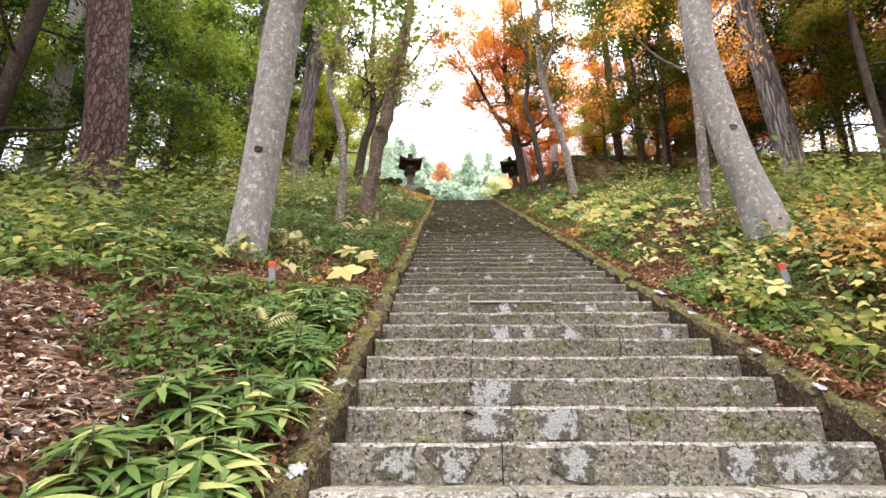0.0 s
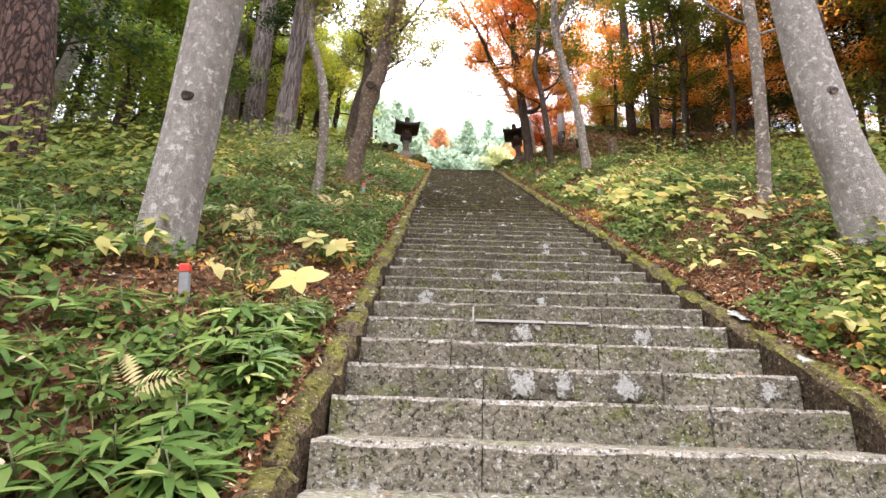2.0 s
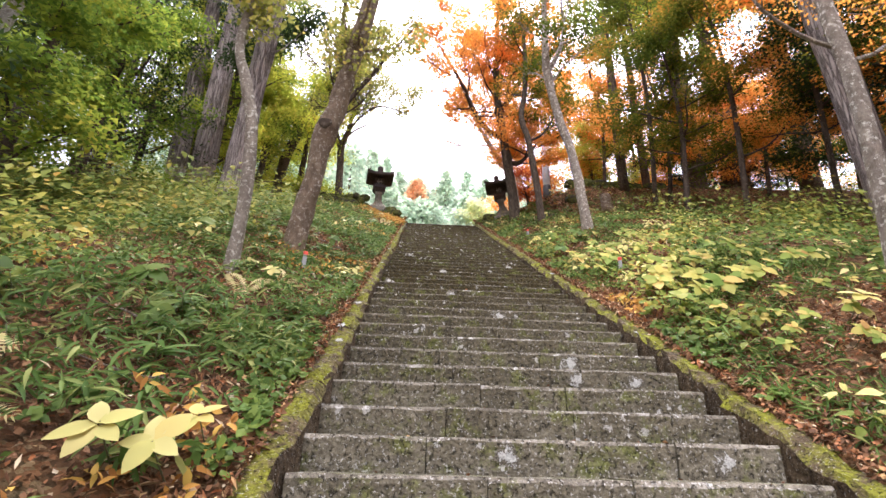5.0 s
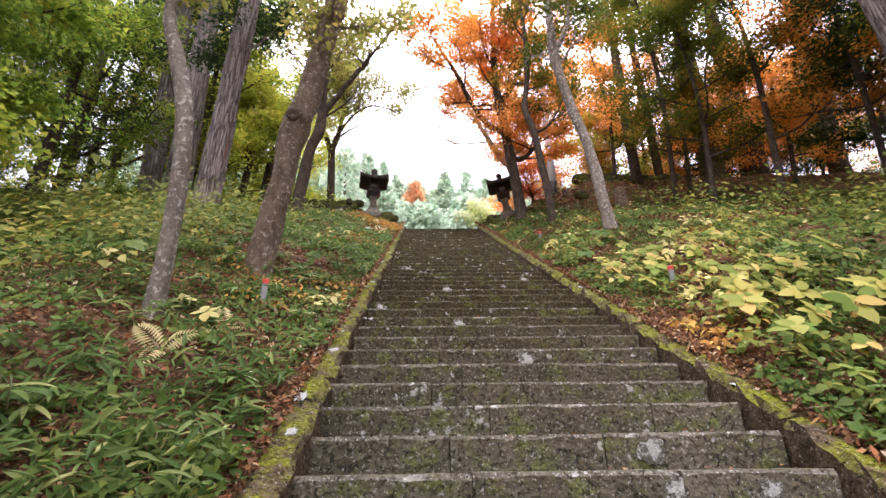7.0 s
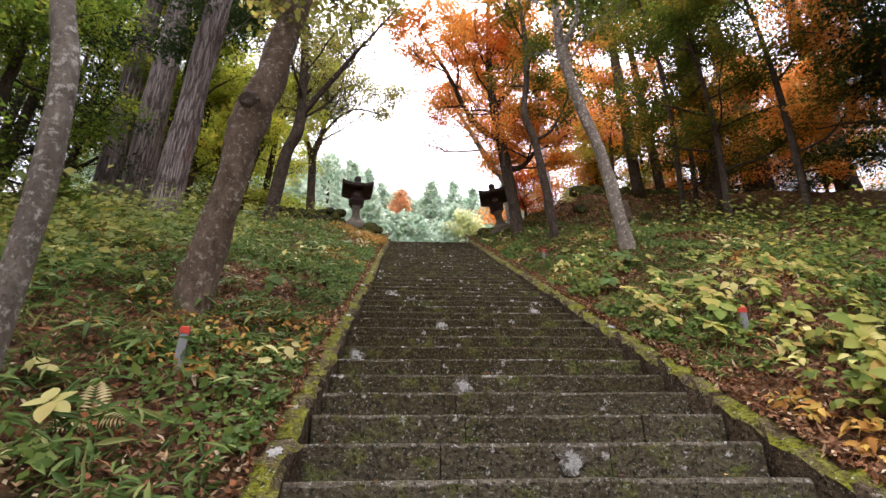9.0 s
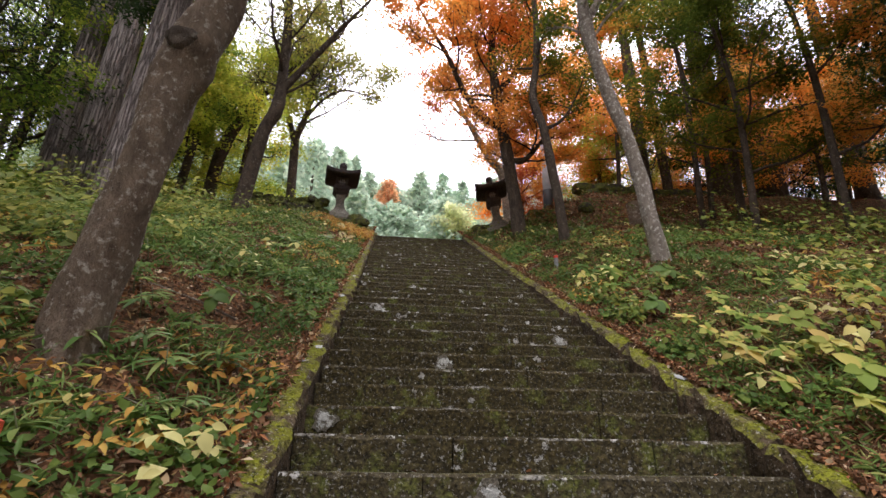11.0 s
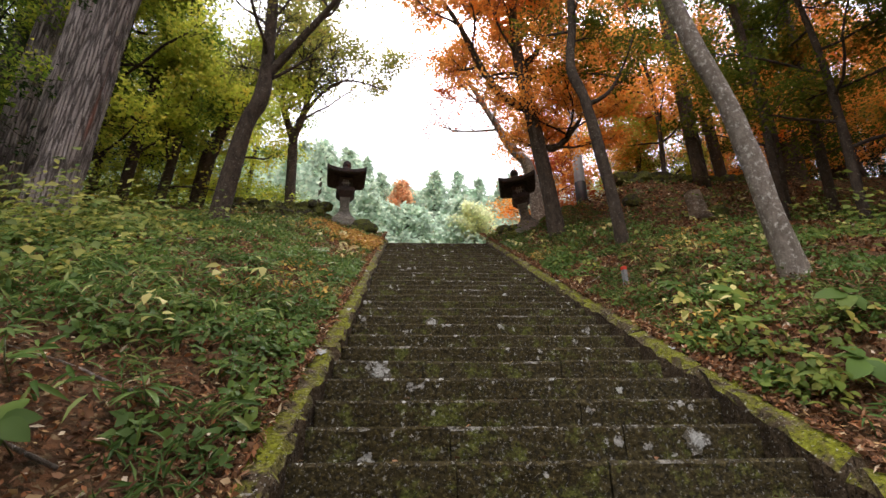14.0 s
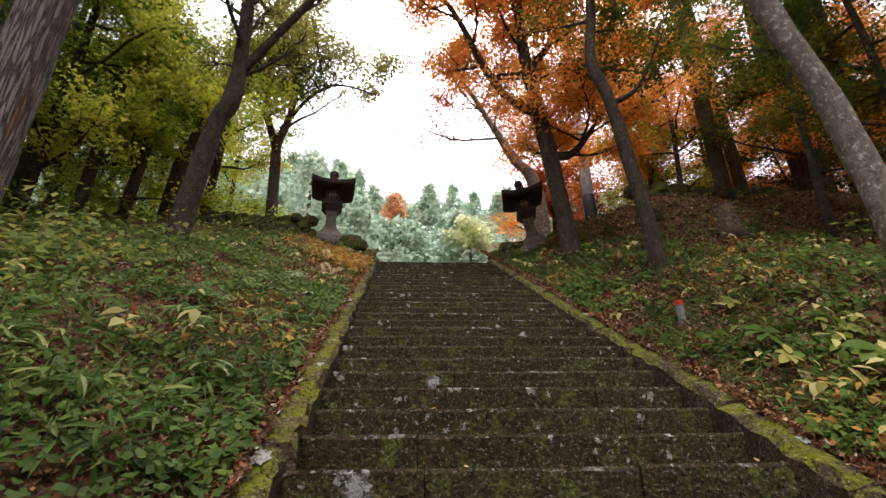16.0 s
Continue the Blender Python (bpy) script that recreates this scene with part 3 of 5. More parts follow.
def limbs_of(line, start_at, count, length, up, seed, twigs=5, twig_len=0.4, lean=(0, 0, 0), fine=True):
    """Limbs and twigs along the upper part of a trunk line; gives tubes' verts and faces, and the twig points that carry leaves."""
    r_ = random.Random(seed)
    whole, tips = [], []

    def add(points, r0, r1, sides):
        V, Fc = whole[-1]
        radii = np.linspace(r0, r1, len(points))
        v, f = tube(points, radii, sides, 0.06, r_.random())
        o = len(V)
        V.extend(v)
        Fc.extend(tuple(o + i for i in q) for q in f)
    n = len(line)
    for k in range(count):
        s = start_at + (1 - start_at) * (k + r_.random()) / count
        i = min(n - 1, int(s * (n - 1)))
        a = k * 2.4 + r_.uniform(-0.5, 0.5)
        ln = length * r_.uniform(0.65, 1.2) * (1.1 - 0.5 * s)
        way = Vector((math.cos(a), math.sin(a), up * r_.uniform(0.5, 1.4))) + Vector(lean)
        V, Fc = [], []
        whole.append((V, Fc))
        pts = limb_points(line[i][:3], way, ln, 0.24, 7, r_)
        r0 = min(line[i][3] * 0.5, 0.014 * ln + 0.008)
        add(pts, r0, r0 * 0.25, 6)
        for w in range(twigs):
            j = r_.randint(2, 6)
            on = (pts[j + 1] - pts[j]).normalized()
            tw = limb_points(pts[j], on * 0.7 + Vector((r_.uniform(-1, 1), r_.uniform(-1, 1), r_.uniform(-0.35, 0.45))), ln * twig_len * r_.uniform(0.6, 1.3), 0.3, 3, r_)
            add(tw, r0 * 0.32, 0.004, 4 if fine else 3)
            tips.extend(tw[1:])
            for q in range(2):
                j2 = r_.randint(1, 2)
                on = (tw[j2 + 1] - tw[j2]).normalized()
                t2 = limb_points(tw[j2], on * 0.6 + Vector((r_.uniform(-1, 1), r_.uniform(-1, 1), r_.uniform(-0.4, 0.35))), ln * twig_len * r_.uniform(0.4, 0.8), 0.35, 3, r_)
                if fine:
                    add(t2, 0.007, 0.003, 3)
                tips.extend(t2[1:])
        tips.extend(pts[5:])
    return whole, tips


def crown_mesh(name, tips, per_tip, spread, size, mat, flat=0.45, tilt=0.5, shape=LEAF_V, tris=LEAF_T, width=1.0):
    T = np.array([tuple(t) for t in tips])
    c = np.repeat(T, per_tip, 0)
    c = c + rng.normal(0, 1, c.shape) * (spread, spread, spread * flat)
    v, t = leaves(c, size, tilt, shape, tris, width)
    return tri_mesh(name, v, t, mat)


def build_tree(pts, bark, label, category="tree", name="tree", sides=14, rough=0.04, flare=0.35, limbs=0, limb_len=2.5, limb_up=0.5, limb_from=0.5, leaf=None, per_tip=14,
               spread=0.28, size=0.09, seed=1, twigs=5, group="", lean=(0, 0, 0), extra=(), flat=0.45, width=1.0, tilt=0.5, small=False):
    """A tree: pts are (x, y, z, radius) up its trunk, the first on the ground. extra: further stems or big limbs."""
    base = Vector(pts[0][:3])
    base.z = gz(base.x, base.y) - 0.22
    pts = [(*base, pts[0][3])] + list(pts[1:])
    line = smooth_line(pts, 6 * (len(pts) - 1) + 3)
    t = thing(name, base, label, category, group)
    v, f = tube([p[:3] for p in line], line[:, 3], sides, rough, seed, flare)
    part("trunk", mesh_of("trunk", [Vector(q) - base for q in v], f, bark), t)
    limbs_, tips = [], []
    for e in extra:
        eline = smooth_line(e, 5 * (len(e) - 1) + 2)
        ev, ef = tube([p[:3] for p in eline], eline[:, 3], 8, 0.05, seed + 3)
        part("limb", mesh_of("limb", [Vector(q) - base for q in ev], ef, bark), t)
        if limbs:
            w2, t2 = limbs_of(eline, 0.35, max(3, limbs // 2 + 1), limb_len * 0.9, limb_up, seed + 11, twigs, 0.4, lean, not small)
            limbs_ += w2
            tips += t2
    if limbs:
        w2, t2 = limbs_of(line, limb_from, limbs, limb_len, limb_up, seed, twigs, 0.4, lean, not small)
        limbs_ += w2
        tips += t2
        for v2, f2 in limbs_:
            part("branch", mesh_of("branch", [Vector(q) - base for q in v2], f2, bark), t)
        if leaf:
            part("crown", crown_mesh("crown", [Vector(q) - base for q in tips], per_tip, spread, size, leaf, flat, tilt, SMALL_V if small else LEAF_V, SMALL_T if small else LEAF_T, width), t)["kind"] = "stuff"
    return t


def knot(tree, at, r, mat=None, label="dark round knot"):
    """A branch scar: a swollen ring round a hollow, on the side that faces the steps' foot."""
    k, V, Fc = 14, [], []
    for ring, (q, d) in enumerate(((1.5, 0.02), (1.2, -0.006), (0.8, -0.010), (0.45, -0.002))):
        for s in range(k):
            a = 2 * math.pi * s / k
            w = q * r * (1 + 0.12 * math.sin(3 * a + ring))
            V.append((w * math.cos(a), d, w * math.sin(a) * 0.9))
    for ring in range(3):
        for s in range(k):
            Fc.append((ring * k + s, ring * k + (s + 1) % k, ring * k + k + (s + 1) % k, ring * k + k + s))
    Fc.append(tuple(3 * k + s for s in range(k)))
    ob = part("knot", mesh_of("knot", V, Fc, mat or BARK_DARK), tree, label)
    ob.location = Vector(at) - tree.matrix_basis.translation


def build_trees():
    # west bank
    build_tree([(-5.19, 6.88, 0, 0.33), (-5.35, 6.88, 6.2, 0.31), (-5.8, 6.88, 8.5, 0.3), (-6.3, 6.9, 13.0, 0.24), (-6.6, 6.9, 18.0, 0.1)], BARK_PINE, "tall pine trunk with red-brown plated bark", seed=2, sides=20, flare=0.25,
               limbs=9, limb_len=3.0, limb_up=0.15, limb_from=0.6, leaf=NEEDLE, per_tip=16, spread=0.2, size=0.15, width=0.5, small=True)
    GREY_TREE = build_tree([(-2.0, 4.75, 0, 0.21), (-1.97, 4.75, 3.6, 0.188), (-1.94, 4.75, 4.4, 0.185), (-1.92, 4.75, 5.6, 0.2), (-1.93, 4.8, 6.5, 0.18), (-2.1, 4.9, 8.5, 0.12), (-2.2, 5.0, 11, 0.05)], BARK_GREY, "pale grey smooth-barked tree trunk with a dark knot", seed=3, sides=24, rough=0.02, flare=0.2,
               limbs=7, limb_len=2.6, limb_from=0.62, leaf=GREEN, per_tip=10, size=0.09, extra=[[(-1.93, 4.75, 5.7, 0.12), (-1.68, 4.7, 6.8, 0.11), (-1.4, 4.7, 8.8, 0.06)]])
    build_tree([(-5.46, 16.4, 0, 0.40), (-5.39, 16.4, 10.6, 0.325), (-5.32, 16.4, 12.24, 0.30), (-5.26, 16.4, 14.0, 0.295), (-5.15, 16.4, 16.2, 0.28), (-5.0, 16.4, 20, 0.2), (-4.9, 16.4, 26, 0.06)], BARK_CEDAR, "tall cedar trunk with stripy grey-mauve bark", seed=4, sides=18, flare=0.3,
               limbs=12, limb_len=2.6, limb_up=0.0, limb_from=0.55, leaf=NEEDLE, per_tip=14, spread=0.22, size=0.17, width=0.5, small=True)
    knot(GREY_TREE, (-1.93, 4.568, 4.17), 0.034)
    for k, (x, y, r) in enumerate([(-8.4, 19.0, 0.31), (-7.28, 18.5, 0.36)]):
        build_tree([(x, y, 0, r), (x - 0.05, y, 15, r * 1.0), (x - 0.1, y, 22, r * 0.7), (x, y, 27, 0.06)], BARK_CEDAR, "tall straight cedar with grey-brown stripy bark", seed=5 + k, flare=0.3, group="cedars on the west bank",
                   limbs=12, limb_len=2.6, limb_up=0.0, limb_from=0.5, leaf=NEEDLE, per_tip=14, spread=0.24, size=0.17, width=0.5, small=True)
    build_tree([(-1.96, 8.37, 0, 0.085), (-1.93, 8.37, 5.5, 0.068), (-1.95, 8.37, 6.16, 0.068), (-2.02, 8.37, 6.76, 0.071), (-2.17, 8.37, 7.3, 0.064), (-2.33, 8.37, 7.96, 0.057), (-2.2, 8.4, 9.6, 0.045), (-2.4, 8.5, 12, 0.015)], BARK_THIN, "slim wavy tree with pale grey-brown bark", seed=8, sides=12, flare=0.3,
               limbs=6, limb_len=1.5, limb_from=0.68, limb_up=1.15, leaf=SPARSE, per_tip=5, spread=0.13, size=0.075, twigs=9)
    SCARRED = build_tree([(-1.82, 10.1, 0, 0.19), (-1.77, 10.1, 6.3, 0.145), (-1.68, 10.1, 6.92, 0.14), (-1.62, 10.1, 7.52, 0.15), (-1.56, 10.1, 7.87, 0.18), (-1.45, 10.1, 8.25, 0.145), (-1.37, 10.1, 8.85, 0.14), (-1.25, 10.1, 9.5, 0.138), (-0.95, 10.2, 12, 0.10), (-0.8, 10.2, 14.5, 0.03)], BARK_BROWN, "leaning dark brown tree with mottled bark and a swollen scar", seed=9, sides=22, rough=0.075, flare=0.45,
               limbs=8, limb_len=2.3, limb_from=0.62, limb_up=1.15, leaf=SPARSE, per_tip=5, spread=0.13, size=0.075, twigs=9)
    knot(SCARRED, (-1.56, 9.915, 7.86), 0.07)
    build_tree([(-3.69, 18.2, 0, 0.205), (-3.57, 18.2, 11.67, 0.168), (-3.41, 18.2, 12.80, 0.160), (-3.21, 18.2, 13.40, 0.160), (-3.19, 18.2, 14.35, 0.135), (-3.25, 18.2, 15.9, 0.115), (-3.35, 18.2, 17.5, 0.090), (-3.3, 18.3, 21, 0.025)], BARK_DARK, "dark curved tree with a thin leaning crown", seed=10, sides=14,
               limbs=13, limb_len=3.0, limb_from=0.5, limb_up=1.2, leaf=SPARSE, per_tip=5, spread=0.14, size=0.075, twigs=10, extra=[[(-3.2, 18.2, 13.9, 0.11), (-2.71, 18.2, 14.71, 0.085), (-2.14, 18.15, 15.60, 0.07), (-1.65, 18.1, 16.36, 0.052), (-1.14, 18.1, 17.17, 0.035), (-0.3, 18.0, 18.4, 0.012)]])
    build_tree([(-6.26, 22.9, 0, 0.232), (-6.08, 22.9, 14.97, 0.200), (-5.80, 22.9, 15.93, 0.192), (-5.39, 22.9, 16.82, 0.160)], BARK_DARK, "leaning dark trunk sawn off, with one long side branch", seed=11, sides=14, rough=0.06,
               limbs=8, limb_len=2.6, limb_from=0.8, limb_up=1.2, leaf=LIME, per_tip=6, spread=0.16, size=0.085, twigs=9, extra=[[(-5.5, 22.9, 16.6, 0.12), (-4.9, 22.9, 17.6, 0.09), (-4.1, 22.9, 18.8, 0.06), (-3.2, 22.8, 20.2, 0.02)]])
    build_tree([(-3.80, 23.9, 0, 0.192), (-3.92, 23.9, 15.24, 0.152), (-3.96, 23.9, 16.31, 0.148), (-3.74, 23.9, 17.18, 0.104), (-3.60, 23.9, 18.28, 0.076), (-3.60, 23.9, 19.83, 0.056), (-3.5, 23.9, 23.5, 0.016)], BARK_DARK, "small crooked tree forking beside the stone wall", seed=12, sides=12,
               limbs=14, limb_len=3.0, limb_from=0.45, limb_up=1.5, leaf=SPARSE, per_tip=6, spread=0.15, size=0.085, twigs=10, lean=(0.2, 0, 0), extra=[[(-3.98, 23.9, 16.17, 0.12), (-4.31, 23.9, 17.16, 0.10), (-4.46, 23.9, 17.63, 0.085), (-4.47, 23.9, 19.0, 0.06), (-4.3, 23.9, 21.6, 0.02)], [(-3.9, 23.9, 16.9, 0.07), (-3.1, 23.8, 18.1, 0.05), (-2.2, 23.7, 18.5, 0.035), (-0.6, 23.6, 17.9, 0.012)]])
    # pale leaning trunks deep in the west wood
    for k, (x, y, x1, z1, r) in enumerate([(-10.1, 11.0, -10.0, 11.6, 0.18), (-8.8, 10.0, -9.2, 11.7, 0.18), (-9.5, 12.0, -8.7, 12.0, 0.15), (-13.0, 18.5, -12.6, 19.5, 0.2), (-12.0, 8.5, -11.7, 11.0, 0.2)]):
        build_tree([(x, y, 0, r * 1.1), (x1, y, z1, r), (2 * x1 - x, y, 2 * z1 - gz(x, y), r * 0.5)], BARK_GREY, "pale straight tree trunk in the dark wood", seed=20 + k, sides=10, group="pale trunks in the wood",
                   limbs=9, limb_len=3.0, limb_from=0.5, leaf=NEEDLE if k % 2 else GREEN, per_tip=16, spread=0.3, size=0.12, flat=0.3, small=True)
    # broadleaf and conifer woods of the west bank: green and lime crowns
    for k, (x, y, h, mat, n, ln) in enumerate([(-9.0, 15.5, 6.5, GREEN, 13, 3.0), (-12, 13, 8, NEEDLE, 14, 3.2), (-8.0, 20.5, 8.0, LIME, 17, 3.0), (-5.6, 23.5, 6.5, LIME, 12, 2.8), (-11, 21, 9, GREEN, 13, 3.3), (-6.6, 10.5, 4.6, GREEN, 11, 2.2),
                                               (-13.5, 9.5, 10, NEEDLE, 14, 3.4), (-8.2, 26.5, 9, LIME, 13, 3.2), (-16, 16, 12, NEEDLE, 16, 3.6), (-14, 24, 12, GREEN, 16, 3.8), (-7.5, 7.2, 9.5, NEEDLE, 12, 2.6), (-10.5, 6.0, 10, NEEDLE, 13, 3.0), (-17, 11, 14, NEEDLE, 16, 3.8), (-6.8, 22.0, 4.5, LIME, 11, 2.4), (-10, 24, 5.5, LIME, 12, 2.6), (-12.5, 16.5, 5.5, GREEN, 12, 2.8), (-9.8, 9.2, 4.5, GREEN, 11, 2.4), (-17, 27, 13, GREEN, 15, 4.0), (-13.5, 12, 4.5, GREEN, 11, 2.6), (-10.5, 27, 11, GREEN, 16, 3.4), (-14, 29, 14, NEEDLE, 18, 3.6), (-12.5, 20, 12, NEEDLE, 17, 3.2), (-9.8, 17.3, 10, NEEDLE, 16, 2.8), (-18, 22, 14, NEEDLE, 17, 3.8), (-7.0, 28.5, 8, GREEN, 14, 3.0), (-16.5, 19, 7, GREEN, 14, 3.2), (-11, 31, 12, GREEN, 16, 3.6), (-15, 14.5, 9, NEEDLE, 16, 3.2), (-9.6, 22.2, 10, NEEDLE, 17, 3.0), (-7.3, 21.2, 11, GREEN, 17, 2.6)]):
        b = gz(x, y)
        build_tree([(x, y, 0, 0.14), (x + 0.2, y, b + h * 0.5, 0.11), (x + 0.4, y - 0.2, b + h, 0.03)], BARK_DARK, "leafy young tree, its crown still mostly green", seed=40 + k, sides=8, group="leafy trees of the west wood",
                   limbs=n, limb_len=ln, limb_from=0.14, limb_up=0.3, leaf=mat, per_tip=16 if mat is NEEDLE else 22, spread=0.25, size=0.13 if mat is NEEDLE else 0.105, width=0.5 if mat is NEEDLE else 1.0, flat=0.28, tilt=0.35, small=True)
    # east bank
    EAST_GREY = build_tree([(3.42, 5.27, 0, 0.25), (3.30, 5.27, 4.0, 0.2), (3.17, 5.27, 4.7, 0.18), (3.07, 5.27, 6.0, 0.16), (3.13, 5.27, 6.8, 0.165), (3.2, 5.3, 9, 0.12), (3.3, 5.4, 12.5, 0.03)], BARK_GREY, "thick pale grey tree trunk flecked with lichen", seed=60, sides=24, rough=0.03, flare=0.25,
               limbs=6, limb_len=2.2, limb_from=0.7, leaf=SPARSE, per_tip=4, size=0.06)
    knot(EAST_GREY, (3.15, 5.10, 4.72), 0.035, BARK_CEDAR, "faint reddish branch scar")
    build_tree([(3.68, 7.05, 0, 0.08), (3.9, 7.1, 6.4, 0.075), (4.02, 7.25, 7.9, 0.07), (4.1, 7.3, 11, 0.02)], BARK_THIN, "slender grey-brown young tree", seed=61, sides=10,
               limbs=7, limb_len=1.6, limb_from=0.45, leaf=ORANGE, per_tip=10, spread=0.16, size=0.042, flat=0.25)
    build_tree([(8.2, 11.3, 0, 0.29), (8.1, 11.3, 10, 0.28), (7.95, 11.3, 12.5, 0.27), (7.8, 11.3, 18, 0.15), (7.8, 11.3, 22, 0.05)], BARK_CEDAR, "tall cedar trunk with reddish stripy bark", seed=62, sides=16,
               limbs=10, limb_len=2.5, limb_up=0.0, limb_from=0.6, leaf=NEEDLE, per_tip=14, spread=0.22, size=0.17, width=0.5, small=True)
    build_tree([(3.53, 13.6, 0, 0.14), (3.44, 13.6, 8.65, 0.115), (3.37, 13.6, 9.32, 0.107), (3.25, 13.6, 10.05, 0.102), (3.04, 13.6, 10.85, 0.098), (2.9, 13.6, 11.6, 0.10), (2.83, 13.6, 12.19, 0.11), (2.81, 13.6, 13.1, 0.085), (2.9, 13.6, 16, 0.03)], BARK_THIN, "leaning slim grey tree forking high up", seed=63, sides=16, rough=0.05,
               limbs=7, limb_len=1.8, limb_from=0.66, limb_up=1.1, leaf=OLIVE, per_tip=6, spread=0.13, size=0.065, twigs=8, extra=[[(2.83, 13.6, 12.2, 0.075), (3.15, 13.6, 12.9, 0.055), (3.3, 13.6, 13.6, 0.045), (3.3, 13.6, 15.2, 0.015)]])
    build_tree([(3.26, 16.6, 0, 0.115), (3.17, 16.6, 10.47, 0.100), (3.04, 16.6, 11.60, 0.095), (2.95, 16.6, 12.31, 0.092), (2.77, 16.6, 13.05, 0.085), (2.91, 16.6, 14.16, 0.078), (2.96, 16.6, 15.6, 0.068), (2.8, 16.6, 18.5, 0.021)], BARK_DARK, "crooked dark slim tree on the bank", seed=64, sides=14, rough=0.06,
               limbs=8, limb_len=2.0, limb_from=0.62, limb_up=0.8, leaf=OLIVE, per_tip=7, spread=0.13, size=0.065, twigs=8, extra=[[(2.97, 16.6, 12.2, 0.05), (3.4, 16.6, 12.5, 0.035), (3.8, 16.6, 13.2, 0.02), (4.1, 16.6, 14.0, 0.01)]])
    build_tree([(2.97, 19.05, 0, 0.192), (2.84, 19.05, 12.07, 0.167), (2.69, 19.05, 13.32, 0.155), (2.6, 19.05, 14.15, 0.152), (2.44, 19.05, 15.39, 0.126), (2.39, 19.05, 16.73, 0.107), (2.45, 19.05, 18.4, 0.081), (2.5, 19.1, 22.0, 0.022)], BARK_DARK, "dark maple with a spreading orange autumn crown", seed=65, sides=18, rough=0.06,
               limbs=20, limb_len=2.9, limb_from=0.5, limb_up=0.45, leaf=ORANGE, per_tip=13, spread=0.14, size=0.068, twigs=12, flat=0.35,
               extra=[[(2.58, 19.05, 13.94, 0.11), (2.02, 19.05, 14.29, 0.088), (1.55, 19.05, 15.07, 0.085), (1.07, 19.0, 16.26, 0.068), (0.55, 18.95, 17.22, 0.05), (-0.1, 18.9, 18.5, 0.015)],
                      [(2.70, 19.05, 12.96, 0.085), (3.11, 19.0, 12.90, 0.075), (3.58, 19.0, 13.43, 0.05), (4.1, 19.0, 14.3, 0.02)],
                      [(2.49, 19.05, 15.02, 0.09), (3.08, 19.05, 15.99, 0.065), (3.59, 19.05, 17.42, 0.045), (4.0, 19.05, 19.0, 0.015)]])
    build_tree([(3.9, 23.6, 0, 0.216), (3.65, 23.6, 15.05, 0.192), (3.21, 23.6, 15.74, 0.152), (2.67, 23.6, 16.76, 0.112), (2.21, 23.6, 17.70, 0.084), (1.83, 23.6, 18.43, 0.064), (1.2, 23.6, 19.6, 0.024)], BARK_THIN, "old pale maple stem leaning over the steps", seed=66, sides=14, rough=0.07,
               limbs=13, limb_len=2.8, limb_from=0.42, limb_up=0.3, leaf=RED, per_tip=5, spread=0.14, size=0.075, twigs=9, flat=0.35, lean=(-0.3, 0, 0))
    # dark trunks along the east ridge
    for k, (x, y, x1, z1, r) in enumerate([(11.3, 22.4, 11.32, 19.2, 0.46), (13.05, 22.4, 13.0, 19.3, 0.5), (8.4, 18.2, 8.8, 16.1, 0.10), (15.4, 21.2, 15.6, 19.6, 0.32), (7.6, 21.0, 7.6, 18, 0.2), (13.4, 22.5, 13.2, 20, 0.25), (17.5, 18.5, 17.4, 18, 0.3), (9.3, 22.6, 9.2, 19, 0.18)]):
        build_tree([(x, y, 0, r), (x1, y, z1, r * 0.9), (2 * x1 - x, y, 2 * z1 - gz(x, y), 0.06)], BARK_DARK, "dark tall trunk on the ridge of the bank", seed=70 + k, sides=12, group="dark ridge trees",
                   limbs=13, limb_len=4.0, limb_from=0.8, limb_up=0.3, leaf=NEEDLE if k % 2 else GREEN, per_tip=9, spread=0.32, size=0.13, flat=0.3, small=True)
